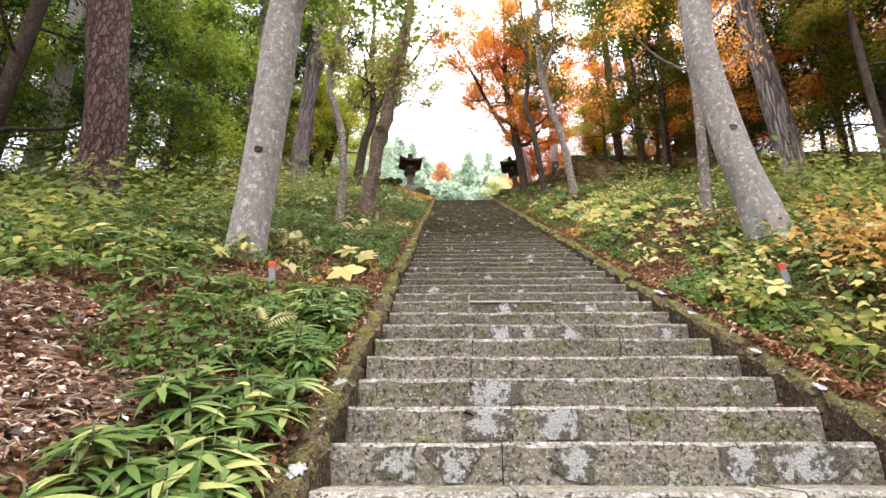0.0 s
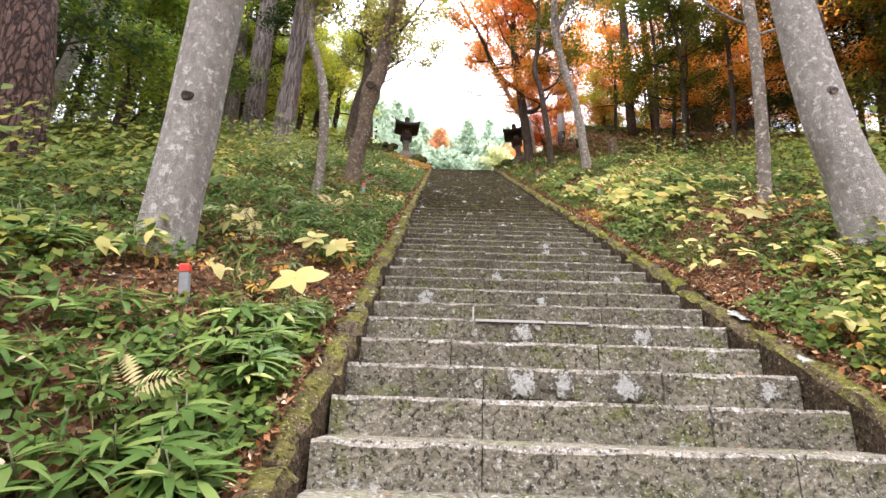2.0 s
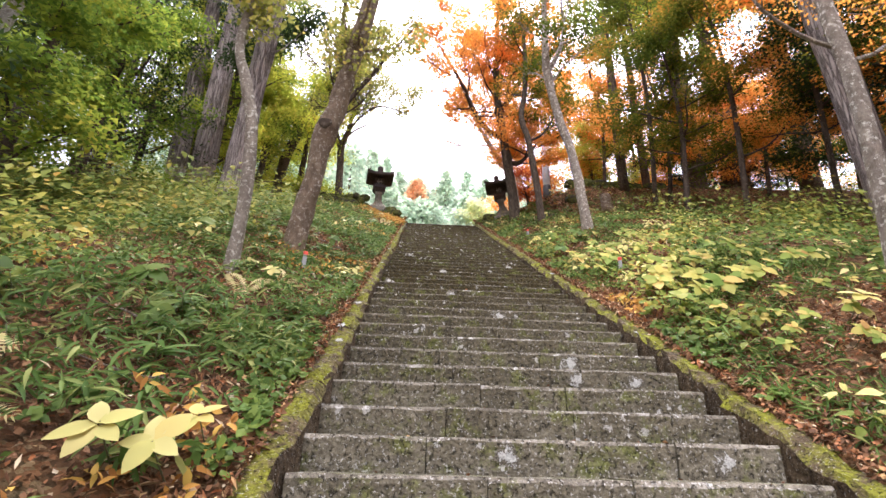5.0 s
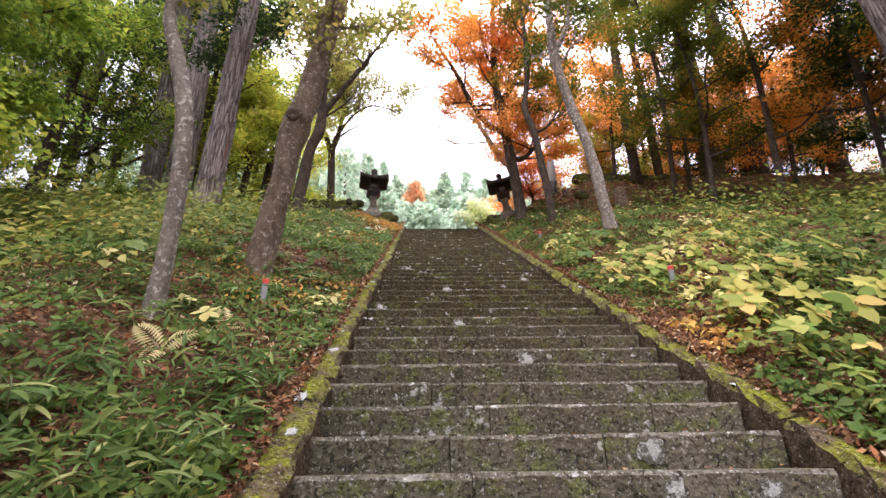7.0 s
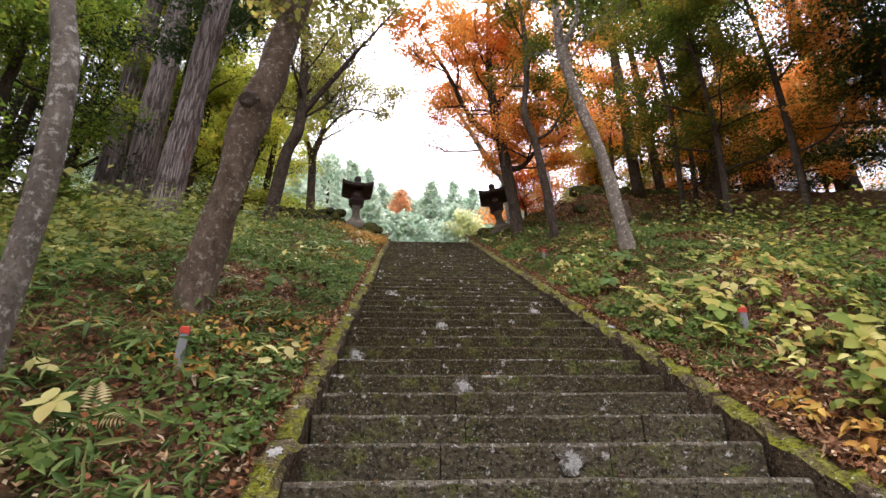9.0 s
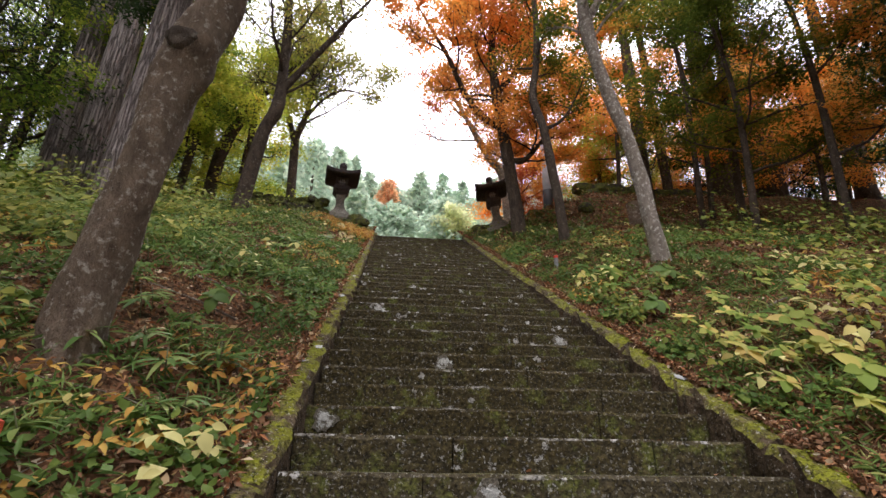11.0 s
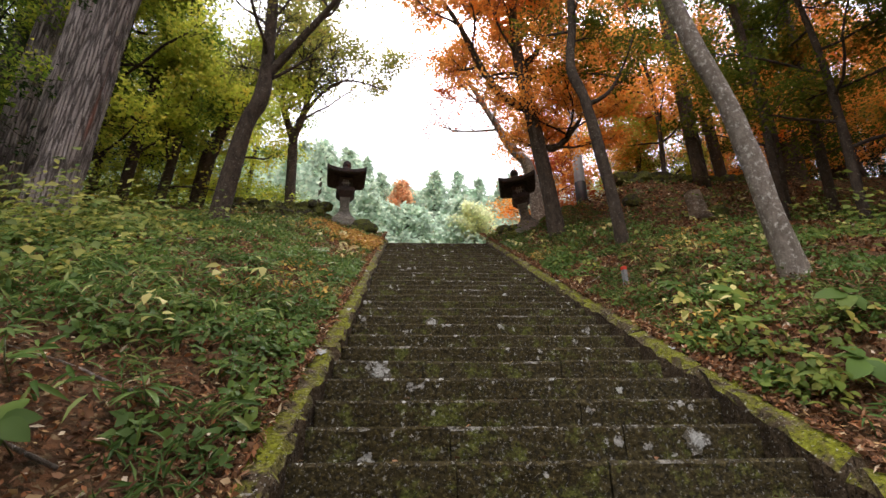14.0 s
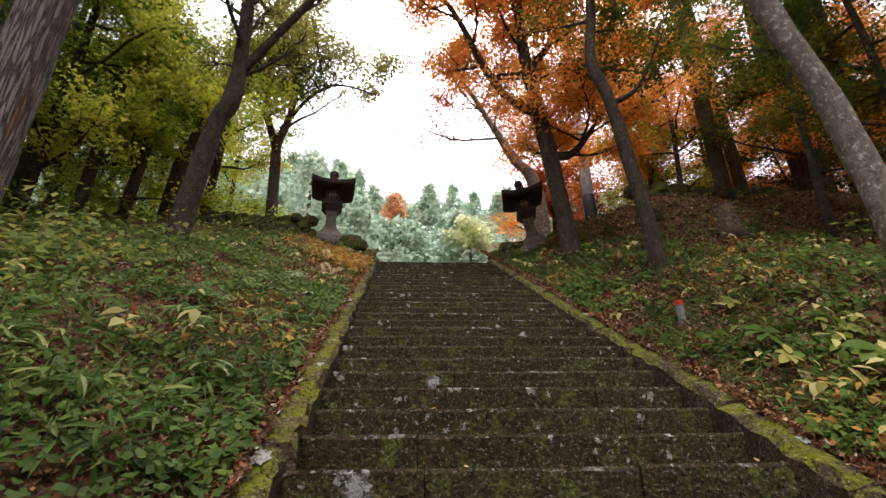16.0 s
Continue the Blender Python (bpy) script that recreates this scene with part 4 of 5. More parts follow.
    for k, (x, y, h, mat, n, ln) in enumerate([(7.6, 16.8, 7.5, OLIVE, 14, 2.9), (8.6, 19.6, 6.0, OLIVE, 9, 2.4), (12.6, 20.0, 5.5, ORANGE, 13, 2.6), (7.4, 18.3, 10.0, OLIVE, 9, 2.0), (7.3, 22.4, 7.5, ORANGE, 13, 2.6), (12.5, 24.0, 7.0, ORANGE, 14, 3.4), (15.0, 24.5, 8.0, ORANGE, 14, 3.4), (9.5, 24.5, 8, ORANGE, 13, 3.2),
                                               (4.6, 25.5, 4.0, RED, 9, 1.8), (18.5, 21.5, 8, ORANGE, 13, 3.4), (8.5, 15.5, 9.0, OLIVE, 9, 2.7), (7.2, 24.0, 4.5, LIME, 9, 2.0), (14.5, 14.0, 11, OLIVE, 14, 3.2), (11.5, 9.5, 14.0, NEEDLE, 20, 3.0), (10.3, 12.3, 14.0, NEEDLE, 20, 2.8), (12.5, 12.0, 12.0, NEEDLE, 16, 3.0), (10.0, 14.3, 9.0, ORANGE, 13, 2.6), (8.6, 9.3, 13.0, OLIVE, 13, 2.2), (7.4, 25.2, 8.0, ORANGE, 13, 2.8), (4.7, 26.0, 9.0, ORANGE, 13, 2.6), (18, 26, 9, OLIVE, 13, 3.6), (12, 27, 5, OLIVE, 11, 3.0), (14, 12.5, 5, OLIVE, 11, 2.6), (13.5, 10.5, 9, NEEDLE, 13, 3.0), (9.0, 26.5, 6, OLIVE, 12, 2.8), (13, 28, 7, GREEN, 12, 3.2), (17, 24, 6, ORANGE, 12, 3.0), (11, 22.8, 4.5, ORANGE, 11, 2.4), (11.5, 14.5, 6.0, NEEDLE, 14, 2.8), (13.5, 16.0, 8.0, NEEDLE, 15, 3.0), (9.8, 10.4, 5.0, OLIVE, 13, 2.4), (12.5, 8.5, 6.0, GREEN, 13, 2.8), (15.5, 10.0, 8.0, NEEDLE, 15, 3.2), (10.8, 11.4, 8.0, ORANGE, 13, 2.4), (14.8, 18.6, 6.0, OLIVE, 12, 2.8), (14.2, 23.6, 4.5, NEEDLE, 12, 2.4), (16.5, 23.0, 5.0, GREEN, 12, 2.6), (12.2, 24.5, 4.0, NEEDLE, 11, 2.2)]):
        b = gz(x, y)
        build_tree([(x, y, 0, 0.085), (x + 0.25, y, b + h * 0.5, 0.065), (x - 0.3, y - 0.2, b + h, 0.02)], BARK_DARK, "maple with layered leaves turning orange" if mat in (ORANGE, RED) else "leafy tree with dark olive foliage turning orange", seed=90 + k, sides=8, group="turning trees of the east bank",
                   limbs=n, limb_len=ln, limb_from=0.26, limb_up=0.28, leaf=mat, per_tip=26, spread=0.24, size=0.09, flat=0.28, tilt=0.35, small=True)


build_trees()


# ---- far wood beyond the terrace ----
def conifer(at, h, w, n, size):
    """Verts and tris of one far conifer: drooping whorls of needle sprays."""
    s = rng.uniform(0.12, 1, n) ** 0.6
    a = rng.uniform(0, 2 * math.pi, n)
    r = w * (1.02 - s) ** 0.75 * np.sqrt(rng.uniform(0.1, 1, n)) * (0.8 + 0.2 * np.sin(s * 34 + 3 * a))
    c = np.stack([at[0] + r * np.cos(a), at[1] + r * np.sin(a), at[2] + h * s - 0.25 * r], 1)
    return leaves(c, size, 0.6, SMALL_V, SMALL_T)


def build_far_wood():
    for k in range(124):
        x, y = -26 + 52 * (k + rng.uniform(-0.5, 0.5)) / 120, rng.uniform(39, 58)
        if k >= 120:
            x, y = (-2.0, -1.3, -0.4, 0.4)[k - 120], 43.5
        h = 1.0 + 0.575 * y - gz(x, y) + rng.uniform(-1.8, 0.9) + (2.2 if x < -4 else 0)
        if k >= 120:
            h = 23.8 - gz(x, y) + rng.uniform(-0.5, 0.3)
        w = rng.uniform(4.5, 7.5)
        h -= 0.5 if abs(x + 0.9 * y / 47) < 1.6 and y < 48 and k < 120 else 0.0
        at = (x, y, gz(x, y))
        t = thing("conifer", at, "distant hazy blue-green conifer behind the terrace", "tree", "far conifers")
        v, f = tube([(0, 0, -0.2), (0, 0, h * 0.6), (0, 0, h)], [0.22, 0.14, 0.02], 7, 0.04, k)
        part("trunk", mesh_of("trunk", v, f, BARK_DARK), t)
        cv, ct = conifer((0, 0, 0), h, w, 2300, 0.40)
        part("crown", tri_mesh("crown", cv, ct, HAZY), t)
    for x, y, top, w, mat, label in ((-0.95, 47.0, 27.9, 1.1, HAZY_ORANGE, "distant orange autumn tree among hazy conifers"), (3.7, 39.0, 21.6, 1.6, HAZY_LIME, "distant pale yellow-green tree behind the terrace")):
        z = gz(x, y)
        t = thing("far_tree", (x, y, z), label, "tree")
        v, f = tube([(0, 0, -0.2), (0.1, 0, (top - z) * 0.6), (0, 0, top - z - 0.6)], [0.2, 0.13, 0.03], 7, 0.04, 5)
        part("trunk", mesh_of("trunk", v, f, BARK_DARK), t)
        a, u = rng.uniform(0, 6.28, 2600), rng.uniform(0, 1, 2600)
        hh = (top - z) * (0.78 + 0.22 * u)
        r = w * np.sqrt(rng.uniform(0, 1, 2600)) * np.sqrt(np.clip(4 * u * (1.02 - u), 0, 1)) * (0.8 + 0.3 * np.sin(3 * a + 9 * u))
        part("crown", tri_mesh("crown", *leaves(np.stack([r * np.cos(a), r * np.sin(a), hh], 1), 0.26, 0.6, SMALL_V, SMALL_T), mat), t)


build_far_wood()


# ---- stone lanterns, walls and fittings at the top ----
def ring_solid(profile, sides=4, turn=45.0, lift=None):
    """A solid of square or round section: profile of (half width, height) from the bottom up. lift: extra height of corner points by ring."""
    verts, faces = [], []
    for k, (r, z) in enumerate(profile):
        for s in range(sides):
            a = radians(turn) + 2 * math.pi * s / sides
            q = r / math.cos(math.pi / sides)
            verts.append((q * math.cos(a), q * math.sin(a), z))
    for k in range(len(profile) - 1):
        for s in range(sides):
            a, b = k * sides + s, k * sides + (s + 1) % sides
            faces.append((a, b, b + sides, a + sides))
    faces.append(tuple(range(sides - 1, -1, -1)))
    faces.append(tuple((len(profile) - 1) * sides + s for s in range(sides)))
    return verts, faces


def box(x0, x1, y0, y1, z0, z1):
    v = [(x, y, z) for z in (z0, z1) for x, y in ((x0, y0), (x1, y0), (x1, y1), (x0, y1))]
    return v, [(3, 2, 1, 0), (4, 5, 6, 7), (0, 1, 5, 4), (1, 2, 6, 5), (2, 3, 7, 6), (3, 0, 4, 7)]


def joined(*pieces):
    V, Fc = [], []
    for v, f in pieces:
        o = len(V)
        V += list(v)
        Fc += [tuple(o + i for i in q) for q in f]
    return V, Fc


def roof_solid():
    """Hipped lantern roof with upswept corners and a deep eave."""
    n, V, Fc = 8, [], []
    rings = [(0.18, 0.05, 0.0), (0.34, 0.0, 0.02), (0.46, -0.03, 0.06), (0.485, 0.0, 0.09), (0.485, 0.075, 0.10), (0.32, 0.14, 0.04), (0.17, 0.25, 0.0), (0.11, 0.30, 0.0)]
    for r, z, up in rings:
        for s in range(4):
            for j in range(n):
                t = 2 * j / n - 1
                x, y = (t * r, -r)
                a = s * math.pi / 2
                V.append((x * math.cos(a) - y * math.sin(a), x * math.sin(a) + y * math.cos(a), z + up * abs(t) ** 2.5))
    m = 4 * n
    for k in range(len(rings) - 1):
        for s in range(m):
            Fc.append((k * m + s, k * m + (s + 1) % m, (k + 1) * m + (s + 1) % m, (k + 1) * m + s))
    Fc.append(tuple(range(m - 1, -1, -1)))
    Fc.append(tuple((len(rings) - 1) * m + s for s in range(m)))
    return V, Fc


def build_lantern(at, turn, tip, scale, label):
    t = thing("stone_lantern", at, label, "stone lantern", "pair of lanterns")
    t.matrix_basis = Matrix.Translation(at) @ Euler((0, radians(tip), radians(turn))).to_matrix().to_4x4() @ Matrix.Scale(scale, 4)
    def add(name, vf, mat, label_=""):
        return part(name, mesh_of(name, vf[0], vf[1], mat, smooth=False), t, label_)
    add("plinth", ring_solid([(0.38, -0.35), (0.37, 0.06), (0.35, 0.08)]), LANTERN)
    add("base", ring_solid([(0.29, 0.08), (0.28, 0.20), (0.25, 0.25), (0.17, 0.36), (0.135, 0.46)]), LANTERN)
    add("shaft", ring_solid([(0.13, 0.46), (0.112, 0.58), (0.112, 0.74), (0.13, 0.86)]), LANTERN)
    add("platform", ring_solid([(0.135, 0.86), (0.215, 0.98), (0.23, 1.0), (0.23, 1.08), (0.21, 1.11)]), LANTERN_DARK)
    fb = add("fire_box", joined(box(-0.17, -0.11, -0.17, 0.17, 1.11, 1.40), box(0.11, 0.17, -0.17, 0.17, 1.11, 1.40), box(-0.11, 0.11, -0.17, -0.13, 1.11, 1.16), box(-0.11, 0.11, -0.17, -0.13, 1.34, 1.40), box(-0.11, 0.11, 0.12, 0.17, 1.11, 1.40)), LANTERN_DARK)
    for x in (-0.055, 0.0, 0.055):
        part("lattice_bar", mesh_of("lattice_bar", *box(x - 0.012, x + 0.012, -0.162, -0.142, 1.16, 1.34), LATTICE, smooth=False), fb)
    part("lattice_rail", mesh_of("lattice_rail", *box(-0.11, 0.11, -0.165, -0.145, 1.24, 1.265), LATTICE, smooth=False), fb)
    v, f = roof_solid()
    add("roof", ([(x, y, z + 1.40) for x, y, z in v], f), LANTERN_DARK, "broad dark roof with upswept corners")
    add("finial", ring_solid([(0.09, 1.66), (0.11, 1.72), (0.085, 1.77), (0.105, 1.82), (0.10, 1.91), (0.04, 1.97)], 10, 0), LANTERN_DARK)


build_lantern((-1.98, 22.5, 12.38), 9, 0, 1.115, "old grey stone lantern with broad dark roof on a plinth")
build_lantern((3.05, 21.8, 12.02), -12, -9, 1.03, "leaning old stone lantern with broad dark roof on the bank")


def rough_stone(w, d, h, mat):
    """An irregular, slightly rounded stone of that size, its bottom at zero."""
    v, f = ring_solid([(0.5 * rng.uniform(0.86, 0.98), 0), (0.5, 0.3), (0.5 * rng.uniform(0.9, 1.0), 0.8), (0.36, 1.0)], 6, rng.uniform(0, 60))
    v = [((x * rng.uniform(0.9, 1.12)) * w, (y * rng.uniform(0.9, 1.12)) * d, (z * rng.uniform(0.92, 1.08)) * h) for x, y, z in v]
    return mesh_of("stone", v, f, mat, smooth=False)


def build_stone_wall(name, x0, x1, y0, y1, rows, size, label, base=None):
    wall = thing(name, (0, 0, 0), label, "stone wall", kind="structure")
    meshes = [rough_stone(size * q, size * 0.8, size * 0.62, WALLSTONE) for q in (0.9, 1.1, 1.3, 1.5, 1.0)]
    n = int(abs(x1 - x0) / (size * 1.02))
    for r in range(rows):
        for k in range(n):
            s = (k + (0.5 if r % 2 else 0)) / n
            x, y = x0 + (x1 - x0) * s, y0 + (y1 - y0) * s
            z = (base if base is not None else gz(x, y) - 0.12) + r * size * 0.55 + rng.normal(0, 0.02)
            ob = part("wall_stone", meshes[rng.integers(0, 5)], wall)
            ob.matrix_basis = pose(x + rng.normal(0, 0.03), y + rng.normal(0, 0.05) + 0.06 * r, z, rng.normal(0, 5), rng.normal(0, 5), rng.uniform(-14, 14) + 180 * rng.integers(0, 2))


build_stone_wall("wall_west", -2.95, -1.05, 21.75, 21.75, 2, 0.36, "rough dark mossy stones propping the lantern's ledge", 11.78)
build_stone_wall("wall_behind", -5.2, -2.4, 22.75, 22.9, 4, 0.34, "low dry wall of dark mossy stones", 12.72)
build_stone_wall("wall_ridge", 6.0, 17.0, 21.9, 22.3, 3, 0.5, "dark dry-stone wall along the ridge of the bank")
build_stone_wall("wall_east", 2.2, 5.2, 22.3, 22.9, 2, 0.4, "rough dark stones at the top of the bank")


def loose_stone(x, y, w, h, label, mat=None):
    ob = new("boulder", rough_stone(w, w * 0.8, h, mat or WALLSTONE))
    ob.matrix_basis = pose(x, y, gz(x, y) - h * 0.25, rng.normal(0, 8), rng.normal(0, 8), rng.uniform(0, 360))
    tagged(ob, label, "stone", "loose stones")


for x, y, w, h in [(-1.40, 22.2, 0.55, 0.34), (2.45, 21.2, 0.3, 0.2), (3.6, 21.9, 0.45, 0.3), (2.6, 22.3, 0.5, 0.35), (4.3, 22.1, 0.5, 0.35), (3.9, 18.2, 0.3, 0.2), (6.8, 19.4, 0.4, 0.3), (5.3, 20.4, 0.45, 0.3), (-3.3, 21.6, 0.4, 0.3)]:
    loose_stone(x, y, w, h, "dark mossy stone lying on the bank")


def build_pole():
    x, y = 5.25, 23.6
    z = gz(x, y)
    t = thing("utility_pole", (x, y, z - 0.2), "tall galvanised steel utility pole with a black sleeve", "utility pole")
    part("pole", mesh_of("pole", *ring_solid([(0.17, 0), (0.155, 3.0), (0.14, 6.0), (0.12, 9.5), (0.05, 9.55)], 18, 0), ZINC), t)
    part("sleeve", mesh_of("sleeve", *ring_solid([(0.178, 0.1), (0.178, 14.62 - z + 0.2), (0.166, 14.65 - z + 0.2)], 18, 0), BLACK), t, "black sleeve")
    for k in range(5):
        part("step_bolt", mesh_of("step_bolt", *box(-0.30 if k % 2 else 0.14, -0.14 if k % 2 else 0.30, -0.01, 0.01, 2.4 + 0.5 * k, 2.42 + 0.5 * k), ZINC, smooth=False), t)
    part("band", mesh_of("band", *ring_solid([(0.163, 3.3), (0.163, 3.36)], 18, 0), BLACK), t)


build_pole()


def build_stump(x, y, r, h):
    z = gz(x, y)
    t = thing("tree_stump", (x, y, z - 0.05), "weathered grey tree stump on the bank", "tree stump")
    v, f = tube([(0, 0, 0), (0, 0, h * 0.3), (-0.03, 0, h * 0.7), (-0.07, 0, h)], [r * 1.25, r, r * 0.92, r * 0.88], 16, 0.06, 5, 0.3)
    part("trunk", mesh_of("trunk", v, f, BARK_BROWN), t)
    part("cut_face", mesh_of("cut_face", *ring_solid([(r * 0.8, h), (r * 0.75, h + 0.012)], 14, 0), CUTWOOD), t).location = (-0.07, 0, 0)


build_stump(6.12, 19.05, 0.21, 0.72)


def build_shed(x, y):
    z = gz(x, y)
    t = thing("shed", (x, y, z), "small grey shed with a dark gabled roof behind the ridge", "shed")
    part("wall", mesh_of("wall", [(-1, -0.8, -0.1), (1, -0.8, -0.1), (1, 0.8, -0.1), (-1, 0.8, -0.1), (-1, -0.8, 1.5), (1, -0.8, 1.5), (1, 0.8, 1.5), (-1, 0.8, 1.5), (0, -0.8, 2.2), (0, 0.8, 2.2)],
                         [(0, 1, 5, 8, 4), (3, 7, 9, 6, 2), (1, 2, 6, 5), (0, 4, 7, 3), (3, 2, 1, 0)], PLASTER, smooth=False), t)
    for s in (-1, 1):
        v = [(0, -1, 2.25), (0, 1, 2.25), (s * 1.25, 1, 1.37), (s * 1.25, -1, 1.37)]
        V = v + [(a, b, c + 0.06) for a, b, c in v]
        part("roof_slope", mesh_of("roof_slope", V, [(0, 1, 2, 3), (7, 6, 5, 4), (0, 4, 5, 1), (1, 5, 6, 2), (2, 6, 7, 3), (3, 7, 4, 0)], ROOF, smooth=False), t)


build_shed(9.6, 27.0)


def build_marker(x, y, h, tip_x, tip_y, label):
    z = gz(x, y)
    t = thing("boundary_post", (x, y, z - 0.12), label, "boundary post", "boundary posts")
    t.matrix_basis = pose(x, y, z - 0.12, tip_x, tip_y, rng.uniform(-20, 20))
    w = 0.024
    part("post", mesh_of("post", *ring_solid([(w, 0), (w, h + 0.06), (w * 0.96, h + 0.065)]), POST_GREY, smooth=False), t)
    part("cap", mesh_of("cap", *ring_solid([(w * 1.1, h + 0.062), (w * 1.1, h + 0.10), (w * 0.8, h + 0.106)]), POST_RED, smooth=False), t, "red cap")


build_marker(-1.45, 4.1, 0.22, 4, -5, "grey square boundary post with red cap among bamboo grass")
build_marker(2.70, 4.1, 0.22, 6, -7, "grey square boundary post with red cap, leaning")
build_marker(-1.41, 9.1, 0.24, 0, 2, "grey square boundary post with red cap beside a trunk")
build_marker(2.60, 9.8, 0.22, 4, 0, "grey square boundary post with red cap in yellow herbs")
build_marker(2.49, 15.0, 0.24, 2, -2, "dark square boundary post with red cap on the bank")


# ---- lichen on the steps ----
def lichen_patch(x, n, dz, r):
    """A thin crust on the riser of step n, dz under its edge."""
    y, z = PHASE + n * TREAD - 0.004, BASE + SLOPE * (PHASE + n * TREAD) - dz
    k = 22
    V = [(0, -0.004, 0)]
    for s in range(k):
        a = 2 * math.pi * s / k
        q = 1.2 + 0.25 * math.sin(3 * a + 9 * x) + rng.uniform(-0.3, 0.3)
        V.append((q * math.cos(a), 0.01, max(-(RISE - dz - 0.012) / r, min((dz - 0.016) / r, q * math.sin(a) * 0.9))))
    ob = new("lichen", mesh_of("lichen", V, [(0, 1 + s, 1 + (s + 1) % k) for s in range(k)], LICHEN))
    ob.location, ob.scale = (x, y - 0.006, z), (r, 0.3, r)
    tagged(ob, "crusty pale grey lichen on a step's riser", "lichen", "lichen patches on the steps")


def nearest_step(y):
    return int(round((y - PHASE) / TREAD))


for x, y, r in [(0.22, 3.03, 0.13), (0.18, 2.75, 0.12), (0.54, 2.75, 0.11), (0.54, 2.6, 0.08), (0.94, 4.24, 0.085), (0.6, 4.27, 0.07), (0.38, 4.15, 0.09), (1.7, 4.25, 0.06), (1.54, 2.55, 0.13), (1.28, 2.42, 0.09), (-0.24, 2.4, 0.08), (0, 2.58, 0.09), (1.58, 6.04, 0.06), (-0.2, 5.53, 0.075), (0.49, 4.79, 0.07), (1.29, 4.8, 0.07), (0.45, 6.17, 0.055), (0.75, 5.4, 0.05), (1.13, 7.01, 0.06), (0.81, 8.89, 0.07), (1.18, 7.43, 0.07), (1.55, 7.26, 0.05), (0.35, 9.96, 0.06), (-0.5, 10.32, 0.06), (0.3, 11.63, 0.06), (1.5, 12.28, 0.06), (1.37, 12.91, 0.06), (-0.29, 13.18, 0.06), (0.14, 14.52, 0.05), (0.95, 16.11, 0.05), (1.16, 15.94, 0.05)]:
    lichen_patch(x, nearest_step(y), 0.085, r)


def curb_lichen(side, y, dx, r):
    """A pale crust on the sloping top of a curb."""
    x = (LEFT + float(drift(y)) - CURB_W / 2 if side < 0 else RIGHT + CURB_W / 2) + dx
    k = 26
    V = [(0, 0, 0.012)]
    for s in range(k):
        q, a = rng.uniform(0.55, 1.2), 2 * math.pi * s / k
        V.append((q * math.cos(a), q * math.sin(a), 0.004))
    ob = new("lichen", mesh_of("lichen", V, [(0, 1 + s, 1 + (s + 1) % k) for s in range(k)], CRUST))
    ob.matrix_basis = pose(x, y, BASE + SLOPE * y + CURB_H + 0.006, math.degrees(math.atan(SLOPE)), 0, 0) @ Matrix.Diagonal((r * 0.65, r, 0.5, 1))
    tagged(ob, "crusty pale lichen on a mossy curb stone", "lichen", "lichen patches on the curbs")


for y, dx, r in ((1.9, 0.03, 0.07), (2.2, 0.06, 0.06), (2.55, 0.04, 0.06), (2.95, 0.05, 0.07), (4.84, -0.02, 0.09), (7.4, 0.06, 0.05), (7.8, 0.0, 0.08), (8.6, 0.04, 0.06), (11.0, -0.03, 0.06), (11.3, 0.05, 0.05), (13.1, 0.0, 0.09), (14.4, 0.05, 0.06), (16.8, 0.0, 0.06)):
    curb_lichen(-1, y, dx, r)
for y, dx, r in ((2.9, -0.05, 0.05), (3.4, -0.06, 0.05), (4.2, -0.05, 0.06), (4.87, 0.0, 0.11), (5.3, 0.03, 0.06), (7.9, -0.06, 0.05), (8.3, 0.0, 0.09), (10.9, -0.02, 0.06), (13.2, 0.02, 0.06), (14.0, 0.0, 0.11), (16.1, 0.0, 0.06)):
    curb_lichen(1, y, dx, r)


def build_mortar(x0, x1, n):
    """A pale broken line of mortar along the edge of step n, with a short upright end on the riser behind."""
    y, z = PHASE + n * TREAD, BASE + SLOPE * (PHASE + n * TREAD)
    t = thing("mortar_line", (0, 0, 0), "broken whitish mortar line along a worn step edge", "mortar")
    cuts = np.sort(np.concatenate([[x0, x1], rng.uniform(x0, x1, 6)]))
    for a, b in zip(cuts, cuts[1:]):
        d, h = rng.uniform(0.006, 0.016), rng.uniform(0.002, 0.005)
        part("chip", mesh_of("chip", *box(a, b - 0.12 * (b - a) * rng.uniform(0, 1), y - 0.012, y + d, z - 0.012, z + h), MORTAR, smooth=False), t)
    part("upright", mesh_of("upright", *box(x0 - 0.004, x0 + 0.008, y + TREAD - 0.02, y + TREAD + 0.01, z - 0.005, z + RISE - 0.03), MORTAR, smooth=False), t)


build_mortar(0.17, 0.94, 14)


# ---- undergrowth ----
def bank_points(n, side, x_far, y0, y1, power=1.6, clear=0.03):
    """Points on one bank, thicker towards the steps."""
    u = rng.uniform(0, 1, n) ** power
    y = rng.uniform(y0, y1, n)
    return np.where(side < 0, LEFT + drift(y) - CURB_W - clear - u * (x_far - 0.9), RIGHT + CURB_W + clear + u * (x_far - 2.1)), y


def patchy(x, y, seed, scale):
    """Smooth noise between 0 and 1 over the plan."""
    s = seed * 1.7
    v = np.sin(x / scale + s) * np.sin(y / scale * 1.1 + 2.3 * s) + 0.6 * np.sin(1.9 * x / scale - 1.3 * y / scale + s) + 0.4 * np.sin(3.7 * y / scale + 2.9 * x / scale - s)
    return 0.5 + v / 3.2


